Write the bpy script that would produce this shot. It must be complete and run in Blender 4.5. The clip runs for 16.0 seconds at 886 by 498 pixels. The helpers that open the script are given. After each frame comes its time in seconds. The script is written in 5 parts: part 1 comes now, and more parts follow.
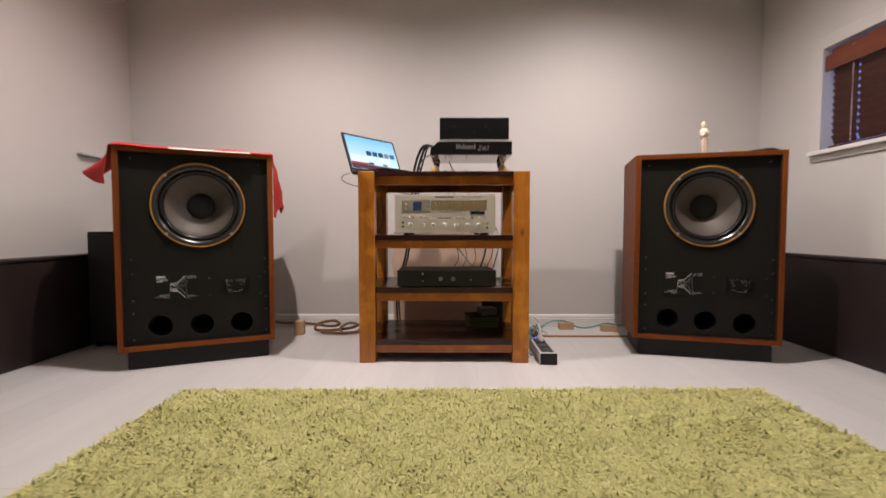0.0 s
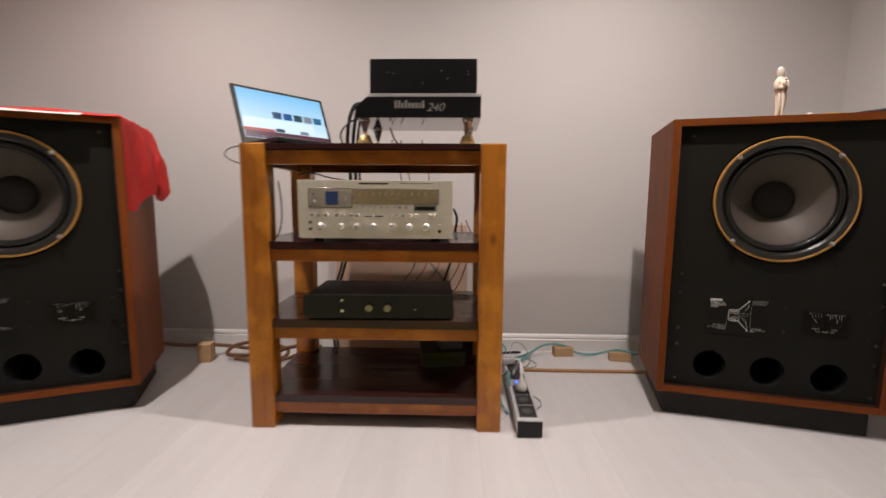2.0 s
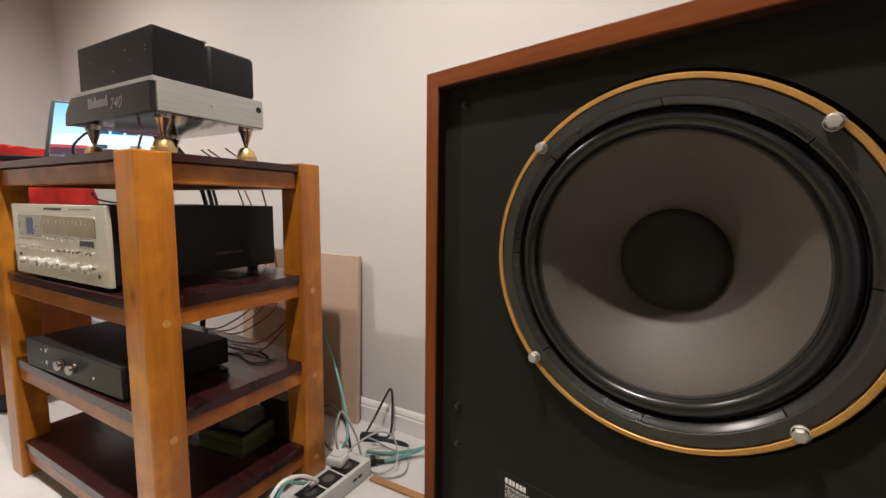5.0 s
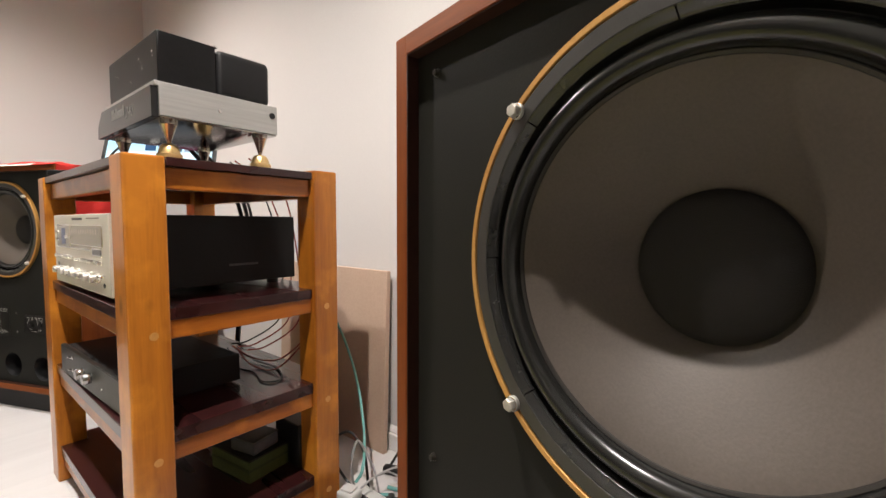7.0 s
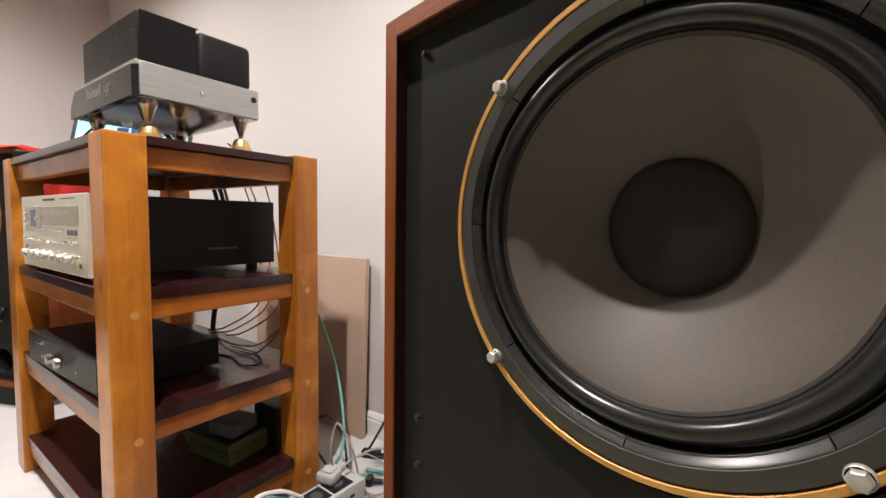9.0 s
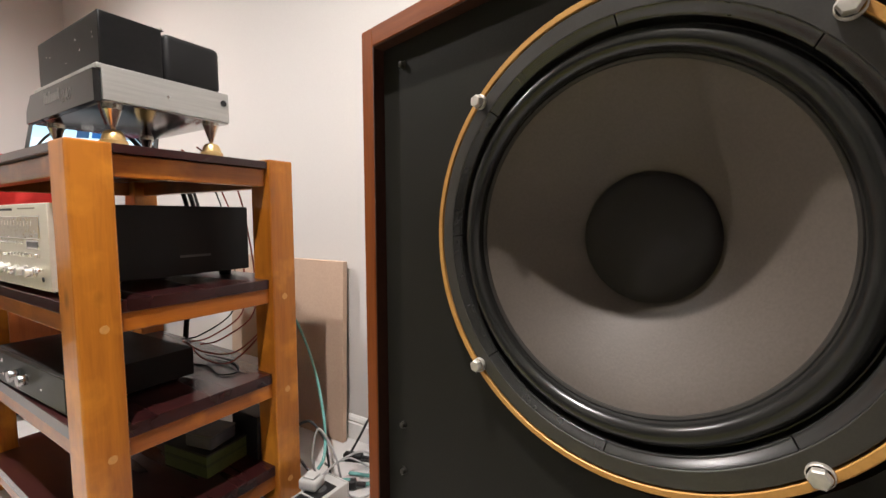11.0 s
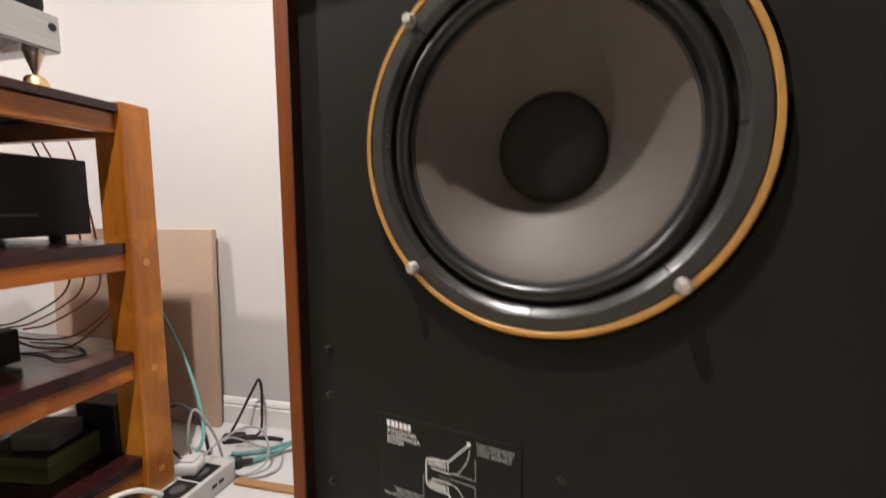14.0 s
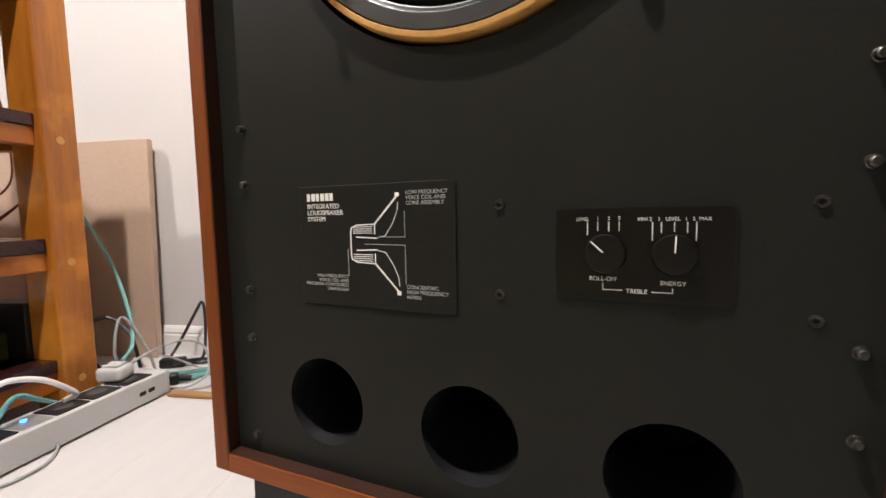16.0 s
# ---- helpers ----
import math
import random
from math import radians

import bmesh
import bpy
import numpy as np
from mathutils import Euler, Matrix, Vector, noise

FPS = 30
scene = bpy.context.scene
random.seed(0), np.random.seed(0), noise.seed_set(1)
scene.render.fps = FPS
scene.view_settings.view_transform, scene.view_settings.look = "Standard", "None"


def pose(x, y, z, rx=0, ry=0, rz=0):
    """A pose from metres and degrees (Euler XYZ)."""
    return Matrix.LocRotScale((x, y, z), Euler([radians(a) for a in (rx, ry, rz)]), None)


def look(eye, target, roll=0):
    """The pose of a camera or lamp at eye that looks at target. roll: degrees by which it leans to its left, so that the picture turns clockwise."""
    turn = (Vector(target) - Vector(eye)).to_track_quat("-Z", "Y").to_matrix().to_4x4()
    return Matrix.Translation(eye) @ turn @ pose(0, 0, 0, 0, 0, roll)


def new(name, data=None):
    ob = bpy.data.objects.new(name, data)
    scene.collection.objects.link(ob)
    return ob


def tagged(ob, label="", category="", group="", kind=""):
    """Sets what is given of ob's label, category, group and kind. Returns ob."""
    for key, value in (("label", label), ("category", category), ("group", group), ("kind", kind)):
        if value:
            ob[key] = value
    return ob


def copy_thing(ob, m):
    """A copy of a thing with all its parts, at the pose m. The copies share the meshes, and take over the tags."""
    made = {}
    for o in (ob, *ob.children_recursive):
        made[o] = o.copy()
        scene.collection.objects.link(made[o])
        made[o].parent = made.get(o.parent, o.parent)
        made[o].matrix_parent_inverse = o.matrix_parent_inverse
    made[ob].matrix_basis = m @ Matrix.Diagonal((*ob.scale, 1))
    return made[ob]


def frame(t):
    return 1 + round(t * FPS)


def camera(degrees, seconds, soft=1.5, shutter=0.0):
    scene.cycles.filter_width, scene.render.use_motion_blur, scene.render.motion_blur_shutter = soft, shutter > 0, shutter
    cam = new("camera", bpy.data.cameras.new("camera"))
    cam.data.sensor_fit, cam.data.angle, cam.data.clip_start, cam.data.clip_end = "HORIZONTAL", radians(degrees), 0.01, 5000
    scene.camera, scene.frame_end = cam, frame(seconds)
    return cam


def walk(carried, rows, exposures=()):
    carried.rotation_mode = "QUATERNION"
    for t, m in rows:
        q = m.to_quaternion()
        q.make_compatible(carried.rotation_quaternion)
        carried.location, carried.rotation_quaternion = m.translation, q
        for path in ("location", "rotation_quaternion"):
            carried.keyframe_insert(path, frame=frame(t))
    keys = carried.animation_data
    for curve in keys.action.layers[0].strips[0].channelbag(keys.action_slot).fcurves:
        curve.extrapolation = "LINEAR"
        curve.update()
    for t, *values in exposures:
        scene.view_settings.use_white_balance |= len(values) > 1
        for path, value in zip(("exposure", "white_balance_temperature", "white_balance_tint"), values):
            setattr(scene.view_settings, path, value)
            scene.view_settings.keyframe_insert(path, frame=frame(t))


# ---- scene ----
cam = camera(92.2, 16.0, shutter=0.5)
PATH = [
    (0, (0.004, 0.063, 0.656), (-0.010, 2.061, 0.565), 0.0),
    (0.5, (0.010, 0.313, 0.631), (-0.019, 2.305, 0.456), -0.1),
    (1, (0.013, 0.489, 0.634), (-0.009, 2.477, 0.420), 0.0),
    (1.5, (0.086, 0.594, 0.718), (0.053, 2.577, 0.460), 0.3),
    (2, (0.252, 0.795, 0.767), (0.199, 2.780, 0.535), 0.4),
    (2.5, (0.486, 0.990, 0.849), (0.423, 2.973, 0.604), 0.5),
    (3, (0.800, 1.147, 0.899), (0.471, 3.101, 0.631), 0.0),
    (3.5, (1.004, 1.320, 0.905), (0.559, 3.252, 0.648), 0.8),
    (4, (1.158, 1.470, 0.883), (0.555, 3.360, 0.627), 1.15),
    (6.5, (1.400, 1.867, 0.813), (0.151, 3.423, 0.683), 0.1),
    (7, (1.378, 1.884, 0.807), (0.126, 3.439, 0.685), 0.2),
    (7.5, (1.377, 1.880, 0.801), (0.139, 3.446, 0.681), 0.4),
    (8, (1.379, 1.873, 0.792), (0.170, 3.461, 0.671), 0.7),
    (8.5, (1.383, 1.853, 0.784), (0.209, 3.467, 0.661), 1.1),
    (9, (1.388, 1.846, 0.775), (0.234, 3.474, 0.645), 0.8),
    (11.5, (1.382, 1.838, 0.809), (0.334, 3.534, 0.658), -0.3),
    (12, (1.372, 1.842, 0.831), (0.351, 3.555, 0.683), -0.2),
    (12.5, (1.351, 1.836, 0.834), (0.517, 3.648, 0.683), 0.1),
    (13, (1.330, 1.810, 0.833), (0.665, 3.686, 0.639), 0.6),
    (13.5, (1.306, 1.784, 0.804), (0.788, 3.706, 0.614), 0.7),
    (14, (1.328, 1.766, 0.705), (0.869, 3.703, 0.509), -0.4),
    (14.5, (1.350, 1.774, 0.586), (0.907, 3.714, 0.378), -0.5),
    (15, (1.348, 1.782, 0.490), (0.926, 3.725, 0.273), -1.0),
    (15.5, (1.357, 1.804, 0.433), (0.964, 3.755, 0.234), -1.1),
    (16, (1.367, 1.815, 0.412), (1.018, 3.777, 0.242), -1.1),
]
EXPOSURES = [(0.0, 0.04, 6480, 10), (1.0, -0.12, 6430, 10), (1.5, -0.1, 6400, 10), (2.5, -0.17, 6550, 9), (3.5, -0.02, 6700, 6), (4.2, 0.06, 6560, 4), (6.3, 0.48, 6350, 3),
             (9.2, 0.58, 6200, 3), (12.0, 0.58, 6200, 3), (13.5, 0.53, 6150, 3), (14.5, 0.83, 6200, 4), (15.0, 0.98, 6200, 4), (16.0, 0.93, 6200, 4)]
walk(cam, [(t, look(eye, target, roll)) for t, eye, target, roll in PATH], EXPOSURES)

# ---- world and light ----
world = bpy.data.worlds.new("world")
scene.world = world
world.use_nodes = True
sky = world.node_tree.nodes.new("ShaderNodeTexSky")
sky.sky_type, sky.sun_disc, sky.sun_elevation, sky.sun_rotation = "NISHITA", False, radians(6), radians(250)
back = world.node_tree.nodes["Background"]
world.node_tree.links.new(sky.outputs[0], back.inputs[0])
back.inputs[1].default_value = 0.08

LAMP_COLOUR = (1.0, 0.875, 0.83)
LAMPS = [(-0.86, 1.83, 146), (0.89, 1.89, 152), (-0.95, -0.9, 18), (0.90, -0.9, 18)]
CEIL = 2.4
for lx, ly, watts in LAMPS:
    lamp = bpy.data.lights.new("downlight_lamp", "SPOT")
    lamp.energy, lamp.color, lamp.shadow_soft_size = watts, LAMP_COLOUR, 0.022
    lamp.spot_size, lamp.spot_blend = radians(157), 1.0
    ob = new("downlight_lamp", lamp)
    ob.matrix_world = pose(lx, ly, CEIL - 0.03)


# ---- materials ----
def mat(name, a, b=None, scale=8.0, rough=0.5, metal=0.0, bump=0.0, fine=120.0, stretch=(1, 1, 1), var=0.0, coat=0.0, spec=0.5):
    """Two base colours mixed by noise at two scales, with uneven gloss and fine relief."""
    m = bpy.data.materials.new(name)
    m.use_nodes = True
    nt = m.node_tree
    nd, ln = nt.nodes, nt.links
    bs = nd["Principled BSDF"]
    bs.inputs["Metallic"].default_value = metal
    bs.inputs["Coat Weight"].default_value = coat
    bs.inputs["Specular IOR Level"].default_value = spec
    tc, mp = nd.new("ShaderNodeTexCoord"), nd.new("ShaderNodeMapping")
    mp.inputs["Scale"].default_value = stretch
    ln.new(tc.outputs["Object"], mp.inputs[0])
    n1, n2 = nd.new("ShaderNodeTexNoise"), nd.new("ShaderNodeTexNoise")
    for n, s in ((n1, scale), (n2, fine)):
        n.inputs["Scale"].default_value, n.inputs["Detail"].default_value = s, 5
        ln.new(mp.outputs[0], n.inputs["Vector"])
    mixf = nd.new("ShaderNodeMath")
    mixf.operation = "MULTIPLY_ADD"
    ln.new(n2.outputs["Fac"], mixf.inputs[0])
    mixf.inputs[1].default_value = 0.5
    half = nd.new("ShaderNodeMath")
    half.operation = "MULTIPLY"
    half.inputs[1].default_value = 0.5
    ln.new(n1.outputs["Fac"], half.inputs[0])
    ln.new(half.outputs[0], mixf.inputs[2])
    ramp = nd.new("ShaderNodeValToRGB")
    ramp.color_ramp.elements[0].position, ramp.color_ramp.elements[1].position = 0.36, 0.64
    b = b or tuple(min(1, c * 1.12) for c in a)
    ramp.color_ramp.elements[0].color, ramp.color_ramp.elements[1].color = (*a, 1), (*b, 1)
    ln.new(mixf.outputs[0], ramp.inputs[0])
    out = ramp.outputs[0]
    if var:
        oi, hsv = nd.new("ShaderNodeObjectInfo"), nd.new("ShaderNodeHueSaturation")
        rng = nd.new("ShaderNodeMapRange")
        rng.inputs["To Min"].default_value, rng.inputs["To Max"].default_value = 1 - var, 1 + var
        ln.new(oi.outputs["Random"], rng.inputs["Value"])
        ln.new(rng.outputs[0], hsv.inputs["Value"])
        ln.new(out, hsv.inputs["Color"])
        out = hsv.outputs[0]
    ln.new(out, bs.inputs["Base Color"])
    rr = nd.new("ShaderNodeMapRange")
    rr.inputs["To Min"].default_value, rr.inputs["To Max"].default_value = max(0.02, rough * 0.85), min(1, rough * 1.15)
    ln.new(n1.outputs["Fac"], rr.inputs["Value"])
    ln.new(rr.outputs[0], bs.inputs["Roughness"])
    if bump:
        bp = nd.new("ShaderNodeBump")
        bp.inputs["Strength"].default_value, bp.inputs["Distance"].default_value = bump, 0.002
        ln.new(n2.outputs["Fac"], bp.inputs["Height"])
        ln.new(bp.outputs[0], bs.inputs["Normal"])
    return m


def wood(name, a, b, along, rough=0.4, coat=0.0, ring=9.0, knots=0.0, var=0.0, spec=0.4):
    """Wood with grain running along one axis ("x", "y" or "z")."""
    m = bpy.data.materials.new(name)
    m.use_nodes = True
    nt = m.node_tree
    nd, ln = nt.nodes, nt.links
    bs = nd["Principled BSDF"]
    bs.inputs["Coat Weight"].default_value, bs.inputs["Coat Roughness"].default_value = coat, 0.15
    bs.inputs["Specular IOR Level"].default_value = spec
    tc, mp = nd.new("ShaderNodeTexCoord"), nd.new("ShaderNodeMapping")
    oi = nd.new("ShaderNodeObjectInfo")
    shift = nd.new("ShaderNodeVectorMath")
    shift.operation = "MULTIPLY_ADD"
    shift.inputs[1].default_value = (1, 1, 1)
    ln.new(tc.outputs["Object"], shift.inputs[0])
    ln.new(oi.outputs["Random"], shift.inputs[2])
    mp.inputs["Scale"].default_value = [0.08 if ax == along else 1.0 for ax in "xyz"]
    ln.new(shift.outputs[0], mp.inputs[0])
    big, fine, wave = nd.new("ShaderNodeTexNoise"), nd.new("ShaderNodeTexNoise"), nd.new("ShaderNodeTexNoise")
    for n, s, d in ((big, ring, 3), (fine, 260, 3), (wave, ring * 6, 6)):
        n.inputs["Scale"].default_value, n.inputs["Detail"].default_value = s, d
        ln.new(mp.outputs[0], n.inputs["Vector"])
    add = nd.new("ShaderNodeMath")
    add.operation = "ADD"
    s1, s2 = nd.new("ShaderNodeMath"), nd.new("ShaderNodeMath")
    s1.operation = s2.operation = "MULTIPLY"
    s1.inputs[1].default_value, s2.inputs[1].default_value = 0.55, 0.30
    ln.new(big.outputs["Fac"], s1.inputs[0])
    ln.new(wave.outputs["Fac"], s2.inputs[0])
    ln.new(s1.outputs[0], add.inputs[0])
    ln.new(s2.outputs[0], add.inputs[1])
    add2 = nd.new("ShaderNodeMath")
    add2.operation = "MULTIPLY_ADD"
    add2.inputs[1].default_value = 0.15
    ln.new(fine.outputs["Fac"], add2.inputs[0])
    ln.new(add.outputs[0], add2.inputs[2])
    ramp = nd.new("ShaderNodeValToRGB")
    e = ramp.color_ramp.elements
    e[0].position, e[0].color = 0.39, (*a, 1)
    e[1].position, e[1].color = 0.61, (*b, 1)
    ln.new(add2.outputs[0], ramp.inputs[0])
    out = ramp.outputs[0]
    if knots:
        vo, kr, mixk = nd.new("ShaderNodeTexVoronoi"), nd.new("ShaderNodeValToRGB"), nd.new("ShaderNodeMix")
        kmp = nd.new("ShaderNodeMapping")
        kmp.inputs["Scale"].default_value = [0.55 if ax == along else 1.0 for ax in "xyz"]
        ln.new(shift.outputs[0], kmp.inputs[0])
        ln.new(kmp.outputs[0], vo.inputs["Vector"])
        vo.inputs["Scale"].default_value = 7.0
        kr.color_ramp.elements[0].position, kr.color_ramp.elements[0].color = 0.03, (1, 1, 1, 1)
        kr.color_ramp.elements[1].position, kr.color_ramp.elements[1].color = 0.11, (0, 0, 0, 1)
        ln.new(vo.outputs["Distance"], kr.inputs[0])
        km = nd.new("ShaderNodeMath")
        km.operation = "MULTIPLY"
        km.inputs[1].default_value = knots
        ln.new(kr.outputs[0], km.inputs[0])
        mixk.data_type = "RGBA"
        ln.new(km.outputs[0], mixk.inputs["Factor"])
        ln.new(out, mixk.inputs["A"])
        mixk.inputs["B"].default_value = (*[c * 0.35 for c in a], 1)
        out = mixk.outputs["Result"]
    if knots:
        # rubbed patches where the stain is thin; they also stand in for lamp highlights
        pn, pr, mixp = nd.new("ShaderNodeTexNoise"), nd.new("ShaderNodeMapRange"), nd.new("ShaderNodeMix")
        pn.inputs["Scale"].default_value, pn.inputs["Detail"].default_value = 8.0, 5
        ln.new(shift.outputs[0], pn.inputs["Vector"])
        pr.inputs["From Min"].default_value, pr.inputs["From Max"].default_value = 0.52, 0.68
        pr.inputs["To Max"].default_value = 0.7
        ln.new(pn.outputs["Fac"], pr.inputs["Value"])
        mixp.data_type = "RGBA"
        ln.new(pr.outputs[0], mixp.inputs["Factor"])
        ln.new(out, mixp.inputs["A"])
        mixp.inputs["B"].default_value = (b[0] * 1.4, b[1] * 1.55, b[2] * 1.8, 1)
        out = mixp.outputs["Result"]
    hsv, rng = nd.new("ShaderNodeHueSaturation"), nd.new("ShaderNodeMapRange")
    rng.inputs["To Min"].default_value, rng.inputs["To Max"].default_value = 1 - var, 1 + var
    ln.new(oi.outputs["Random"], rng.inputs["Value"])
    ln.new(rng.outputs[0], hsv.inputs["Value"])
    ln.new(out, hsv.inputs["Color"])
    ln.new(hsv.outputs[0], bs.inputs["Base Color"])
    rr = nd.new("ShaderNodeMapRange")
    rr.inputs["To Min"].default_value, rr.inputs["To Max"].default_value = rough * 0.75, rough * 1.25
    ln.new(big.outputs["Fac"], rr.inputs["Value"])
    ln.new(rr.outputs[0], bs.inputs["Roughness"])
    bp = nd.new("ShaderNodeBump")
    bp.inputs["Strength"].default_value, bp.inputs["Distance"].default_value = 0.12, 0.001
    ln.new(wave.outputs["Fac"], bp.inputs["Height"])
    ln.new(bp.outputs[0], bs.inputs["Normal"])
    return m


def glow(name, colour, strength):
    m = bpy.data.materials.new(name)
    m.use_nodes = True
    bs = m.node_tree.nodes["Principled BSDF"]
    bs.inputs["Base Color"].default_value = (*[c * 0.05 for c in colour], 1)
    bs.inputs["Roughness"].default_value = 0.25
    bs.inputs["Emission Color"].default_value = (*colour, 1)
    bs.inputs["Emission Strength"].default_value = strength
    return m


PAINT = mat("wall_paint", (0.5698, 0.5481, 0.5324), (0.6003, 0.5786, 0.5612), 1.3, 0.85, bump=0.05, fine=220)
CEILPAINT = mat("ceiling_paint", (0.6864, 0.6776, 0.66), None, 1.5, 0.9, bump=0.04, fine=200)
WHITE = mat("white_gloss_paint", (0.7176, 0.7084, 0.69), (0.7636, 0.7544, 0.736), 3, 0.35, bump=0.03)
FLOORM = wood("whitewashed_laminate", (0.5653, 0.5508, 0.5483), (0.6248, 0.612, 0.6078), "y", 0.34, ring=5, var=0.022)
DARKPANEL = mat("dark_brown_panel", (0.014, 0.0085, 0.008), (0.022, 0.013, 0.011), 6, 0.55, bump=0.06, fine=90)
TEAK_X = wood("teak_veneer_across", (0.1332, 0.03245, 0.006136), (0.2375, 0.0649, 0.01227), "x", 0.50, spec=0.14)
TEAK_Z = wood("teak_veneer_upright", (0.1275, 0.03074, 0.0059), (0.2259, 0.06137, 0.01204), "z", 0.50, spec=0.14)
PINE_X = wood("stained_pine_across", (0.245, 0.067, 0.0075), (0.42, 0.130, 0.0132), "x", 0.34, coat=0.3, knots=0.7, var=0.08, spec=0.4)
PINE_Y = wood("stained_pine_deep", (0.245, 0.067, 0.0075), (0.42, 0.130, 0.0132), "y", 0.34, coat=0.3, knots=0.7, var=0.08, spec=0.4)
PINE_Z = wood("stained_pine_upright", (0.285, 0.0885, 0.0092), (0.51, 0.182, 0.0180), "z", 0.34, coat=0.35, knots=0.8, var=0.08, spec=0.4)
MAHOG = wood("dark_mahogany_gloss", (0.018, 0.0048, 0.0052), (0.036, 0.0085, 0.008), "x", 0.28, coat=0.35)
PLUG = mat("pale_dowel", (0.52, 0.25, 0.07), (0.60, 0.30, 0.09), 60, 0.4)
RAWWOOD = wood("raw_pine_offcut", (0.42, 0.27, 0.14), (0.55, 0.37, 0.21), "x", 0.7)
STRIPWOOD = wood("oak_strip", (0.24, 0.12, 0.045), (0.36, 0.19, 0.08), "x", 0.5)
BAFFLE = mat("black_satin_baffle", (0.0138, 0.0136, 0.0116), (0.0174, 0.0171, 0.0147), 5, 0.56, spec=0.08, bump=0.12, fine=420)
LIPSHADE = mat("shaded_lip_brown", (0.022, 0.0075, 0.0040), (0.034, 0.012, 0.0060), 40, 0.6, spec=0.2)
PLINTHM = mat("black_matt_plinth", (0.007, 0.0065, 0.006), (0.011, 0.010, 0.009), 7, 0.7, bump=0.1)
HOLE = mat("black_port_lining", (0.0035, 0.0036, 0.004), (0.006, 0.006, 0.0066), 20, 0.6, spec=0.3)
GOLD = mat("gold_ring_lacquer", (0.44, 0.2244, 0.0546), (0.528, 0.286, 0.0792), 30, 0.46, metal=0.30, bump=0.05, fine=300)
GASKET = mat("black_gasket", (0.024, 0.0225, 0.020), (0.034, 0.032, 0.029), 40, 0.40, bump=0.05, fine=500)
LIPM = mat("glossy_black_lip", (0.013, 0.013, 0.0125), (0.018, 0.018, 0.017), 40, 0.25, bump=0.02, fine=200, spec=0.6)
CONEEDGE = mat("dark_brown_doped_edge", (0.010, 0.008, 0.006), (0.016, 0.013, 0.010), 60, 0.55, bump=0.1, fine=400)
SURROUND = mat("glossy_rubber_surround", (0.010, 0.010, 0.0095), (0.014, 0.014, 0.013), 30, 0.24, bump=0.012, fine=60)
CONE = mat("grey_paper_cone", (0.068, 0.055, 0.0455), (0.086, 0.0705, 0.059), 14, 0.56, bump=0.06, fine=420, spec=0.40)
DUSTCAP = mat("dark_dust_cap", (0.0085, 0.0064, 0.0059), (0.0127, 0.0098, 0.0092), 30, 0.75, bump=0.5, fine=1400)
BOLTM = mat("dull_nickel", (0.40, 0.38, 0.34), (0.54, 0.51, 0.46), 120, 0.52, metal=0.6, bump=0.15)
SCREW = mat("black_screw", (0.030, 0.028, 0.024), (0.055, 0.051, 0.044), 90, 0.32, metal=0.7)
PLATE = mat("black_printed_plate", (0.0108, 0.0103, 0.0088), (0.0132, 0.0126, 0.0108), 9, 0.50, spec=0.12, bump=0.04)
PANELM = mat("black_control_panel", (0.0050, 0.0042, 0.0034), (0.0066, 0.0056, 0.0045), 9, 0.35, spec=0.2, bump=0.04)
PRINT = mat("white_print", (0.72, 0.72, 0.69), (0.82, 0.82, 0.79), 200, 0.6)
DIMPRINT = mat("grey_print", (0.32, 0.32, 0.305), (0.42, 0.42, 0.40), 200, 0.6)
CHAMP = mat("champagne_aluminium", (0.6417, 0.5952, 0.5022), (0.7161, 0.6696, 0.5766), 5, 0.34, metal=0.3, fine=350, stretch=(1, 1, 30), bump=0.03)
CHAMPDARK = mat("bronze_dial_glass", (0.20, 0.155, 0.085), (0.27, 0.21, 0.12), 12, 0.22, coat=0.5)
METERM = mat("grey_meter_panel", (0.27, 0.24, 0.19), (0.33, 0.29, 0.23), 12, 0.25, coat=0.4)
SCOPE = glow("blue_scope_screen", (0.07, 0.11, 0.24), 0.22)
CHROME = mat("bright_chrome", (0.80, 0.79, 0.77), (0.88, 0.87, 0.85), 40, 0.14, metal=1.0)
DARKCHROME = mat("polished_dark_metal", (0.30, 0.29, 0.28), (0.36, 0.35, 0.34), 6, 0.10, metal=1.0)
KNOBM = mat("polished_aluminium", (0.78, 0.76, 0.72), (0.86, 0.84, 0.80), 40, 0.28, metal=0.8)
STEEL = mat("brushed_steel", (0.40, 0.40, 0.385), (0.50, 0.50, 0.48), 6, 0.42, metal=0.6, fine=300, stretch=(1, 1, 25), bump=0.04)
SPIKEM = mat("turned_steel", (0.52, 0.47, 0.40), (0.62, 0.57, 0.50), 30, 0.22, metal=1.0)
BRASS = mat("brass", (0.66, 0.45, 0.19), (0.78, 0.56, 0.27), 40, 0.36, metal=0.85)
LOGOM = mat("dull_silver_lettering", (0.22, 0.21, 0.20), (0.29, 0.28, 0.265), 60, 0.45, metal=0.5)
BLACKMETAL = mat("black_crinkle_metal", (0.0060, 0.0060, 0.0066), (0.0095, 0.0095, 0.0102), 9, 0.5, bump=0.2, spec=0.28, fine=500)
FACEBLK = mat("black_anodised_faceplate", (0.010, 0.011, 0.0095), (0.014, 0.015, 0.013), 9, 0.34, spec=0.30, bump=0.03, fine=300)
BLACKGLOSS = mat("black_gloss_glass", (0.008, 0.008, 0.009), (0.012, 0.012, 0.012), 9, 0.10)
COVERM = mat("black_satin_cover", (0.0055, 0.0055, 0.006), (0.0085, 0.0085, 0.009), 9, 0.33, spec=0.25)
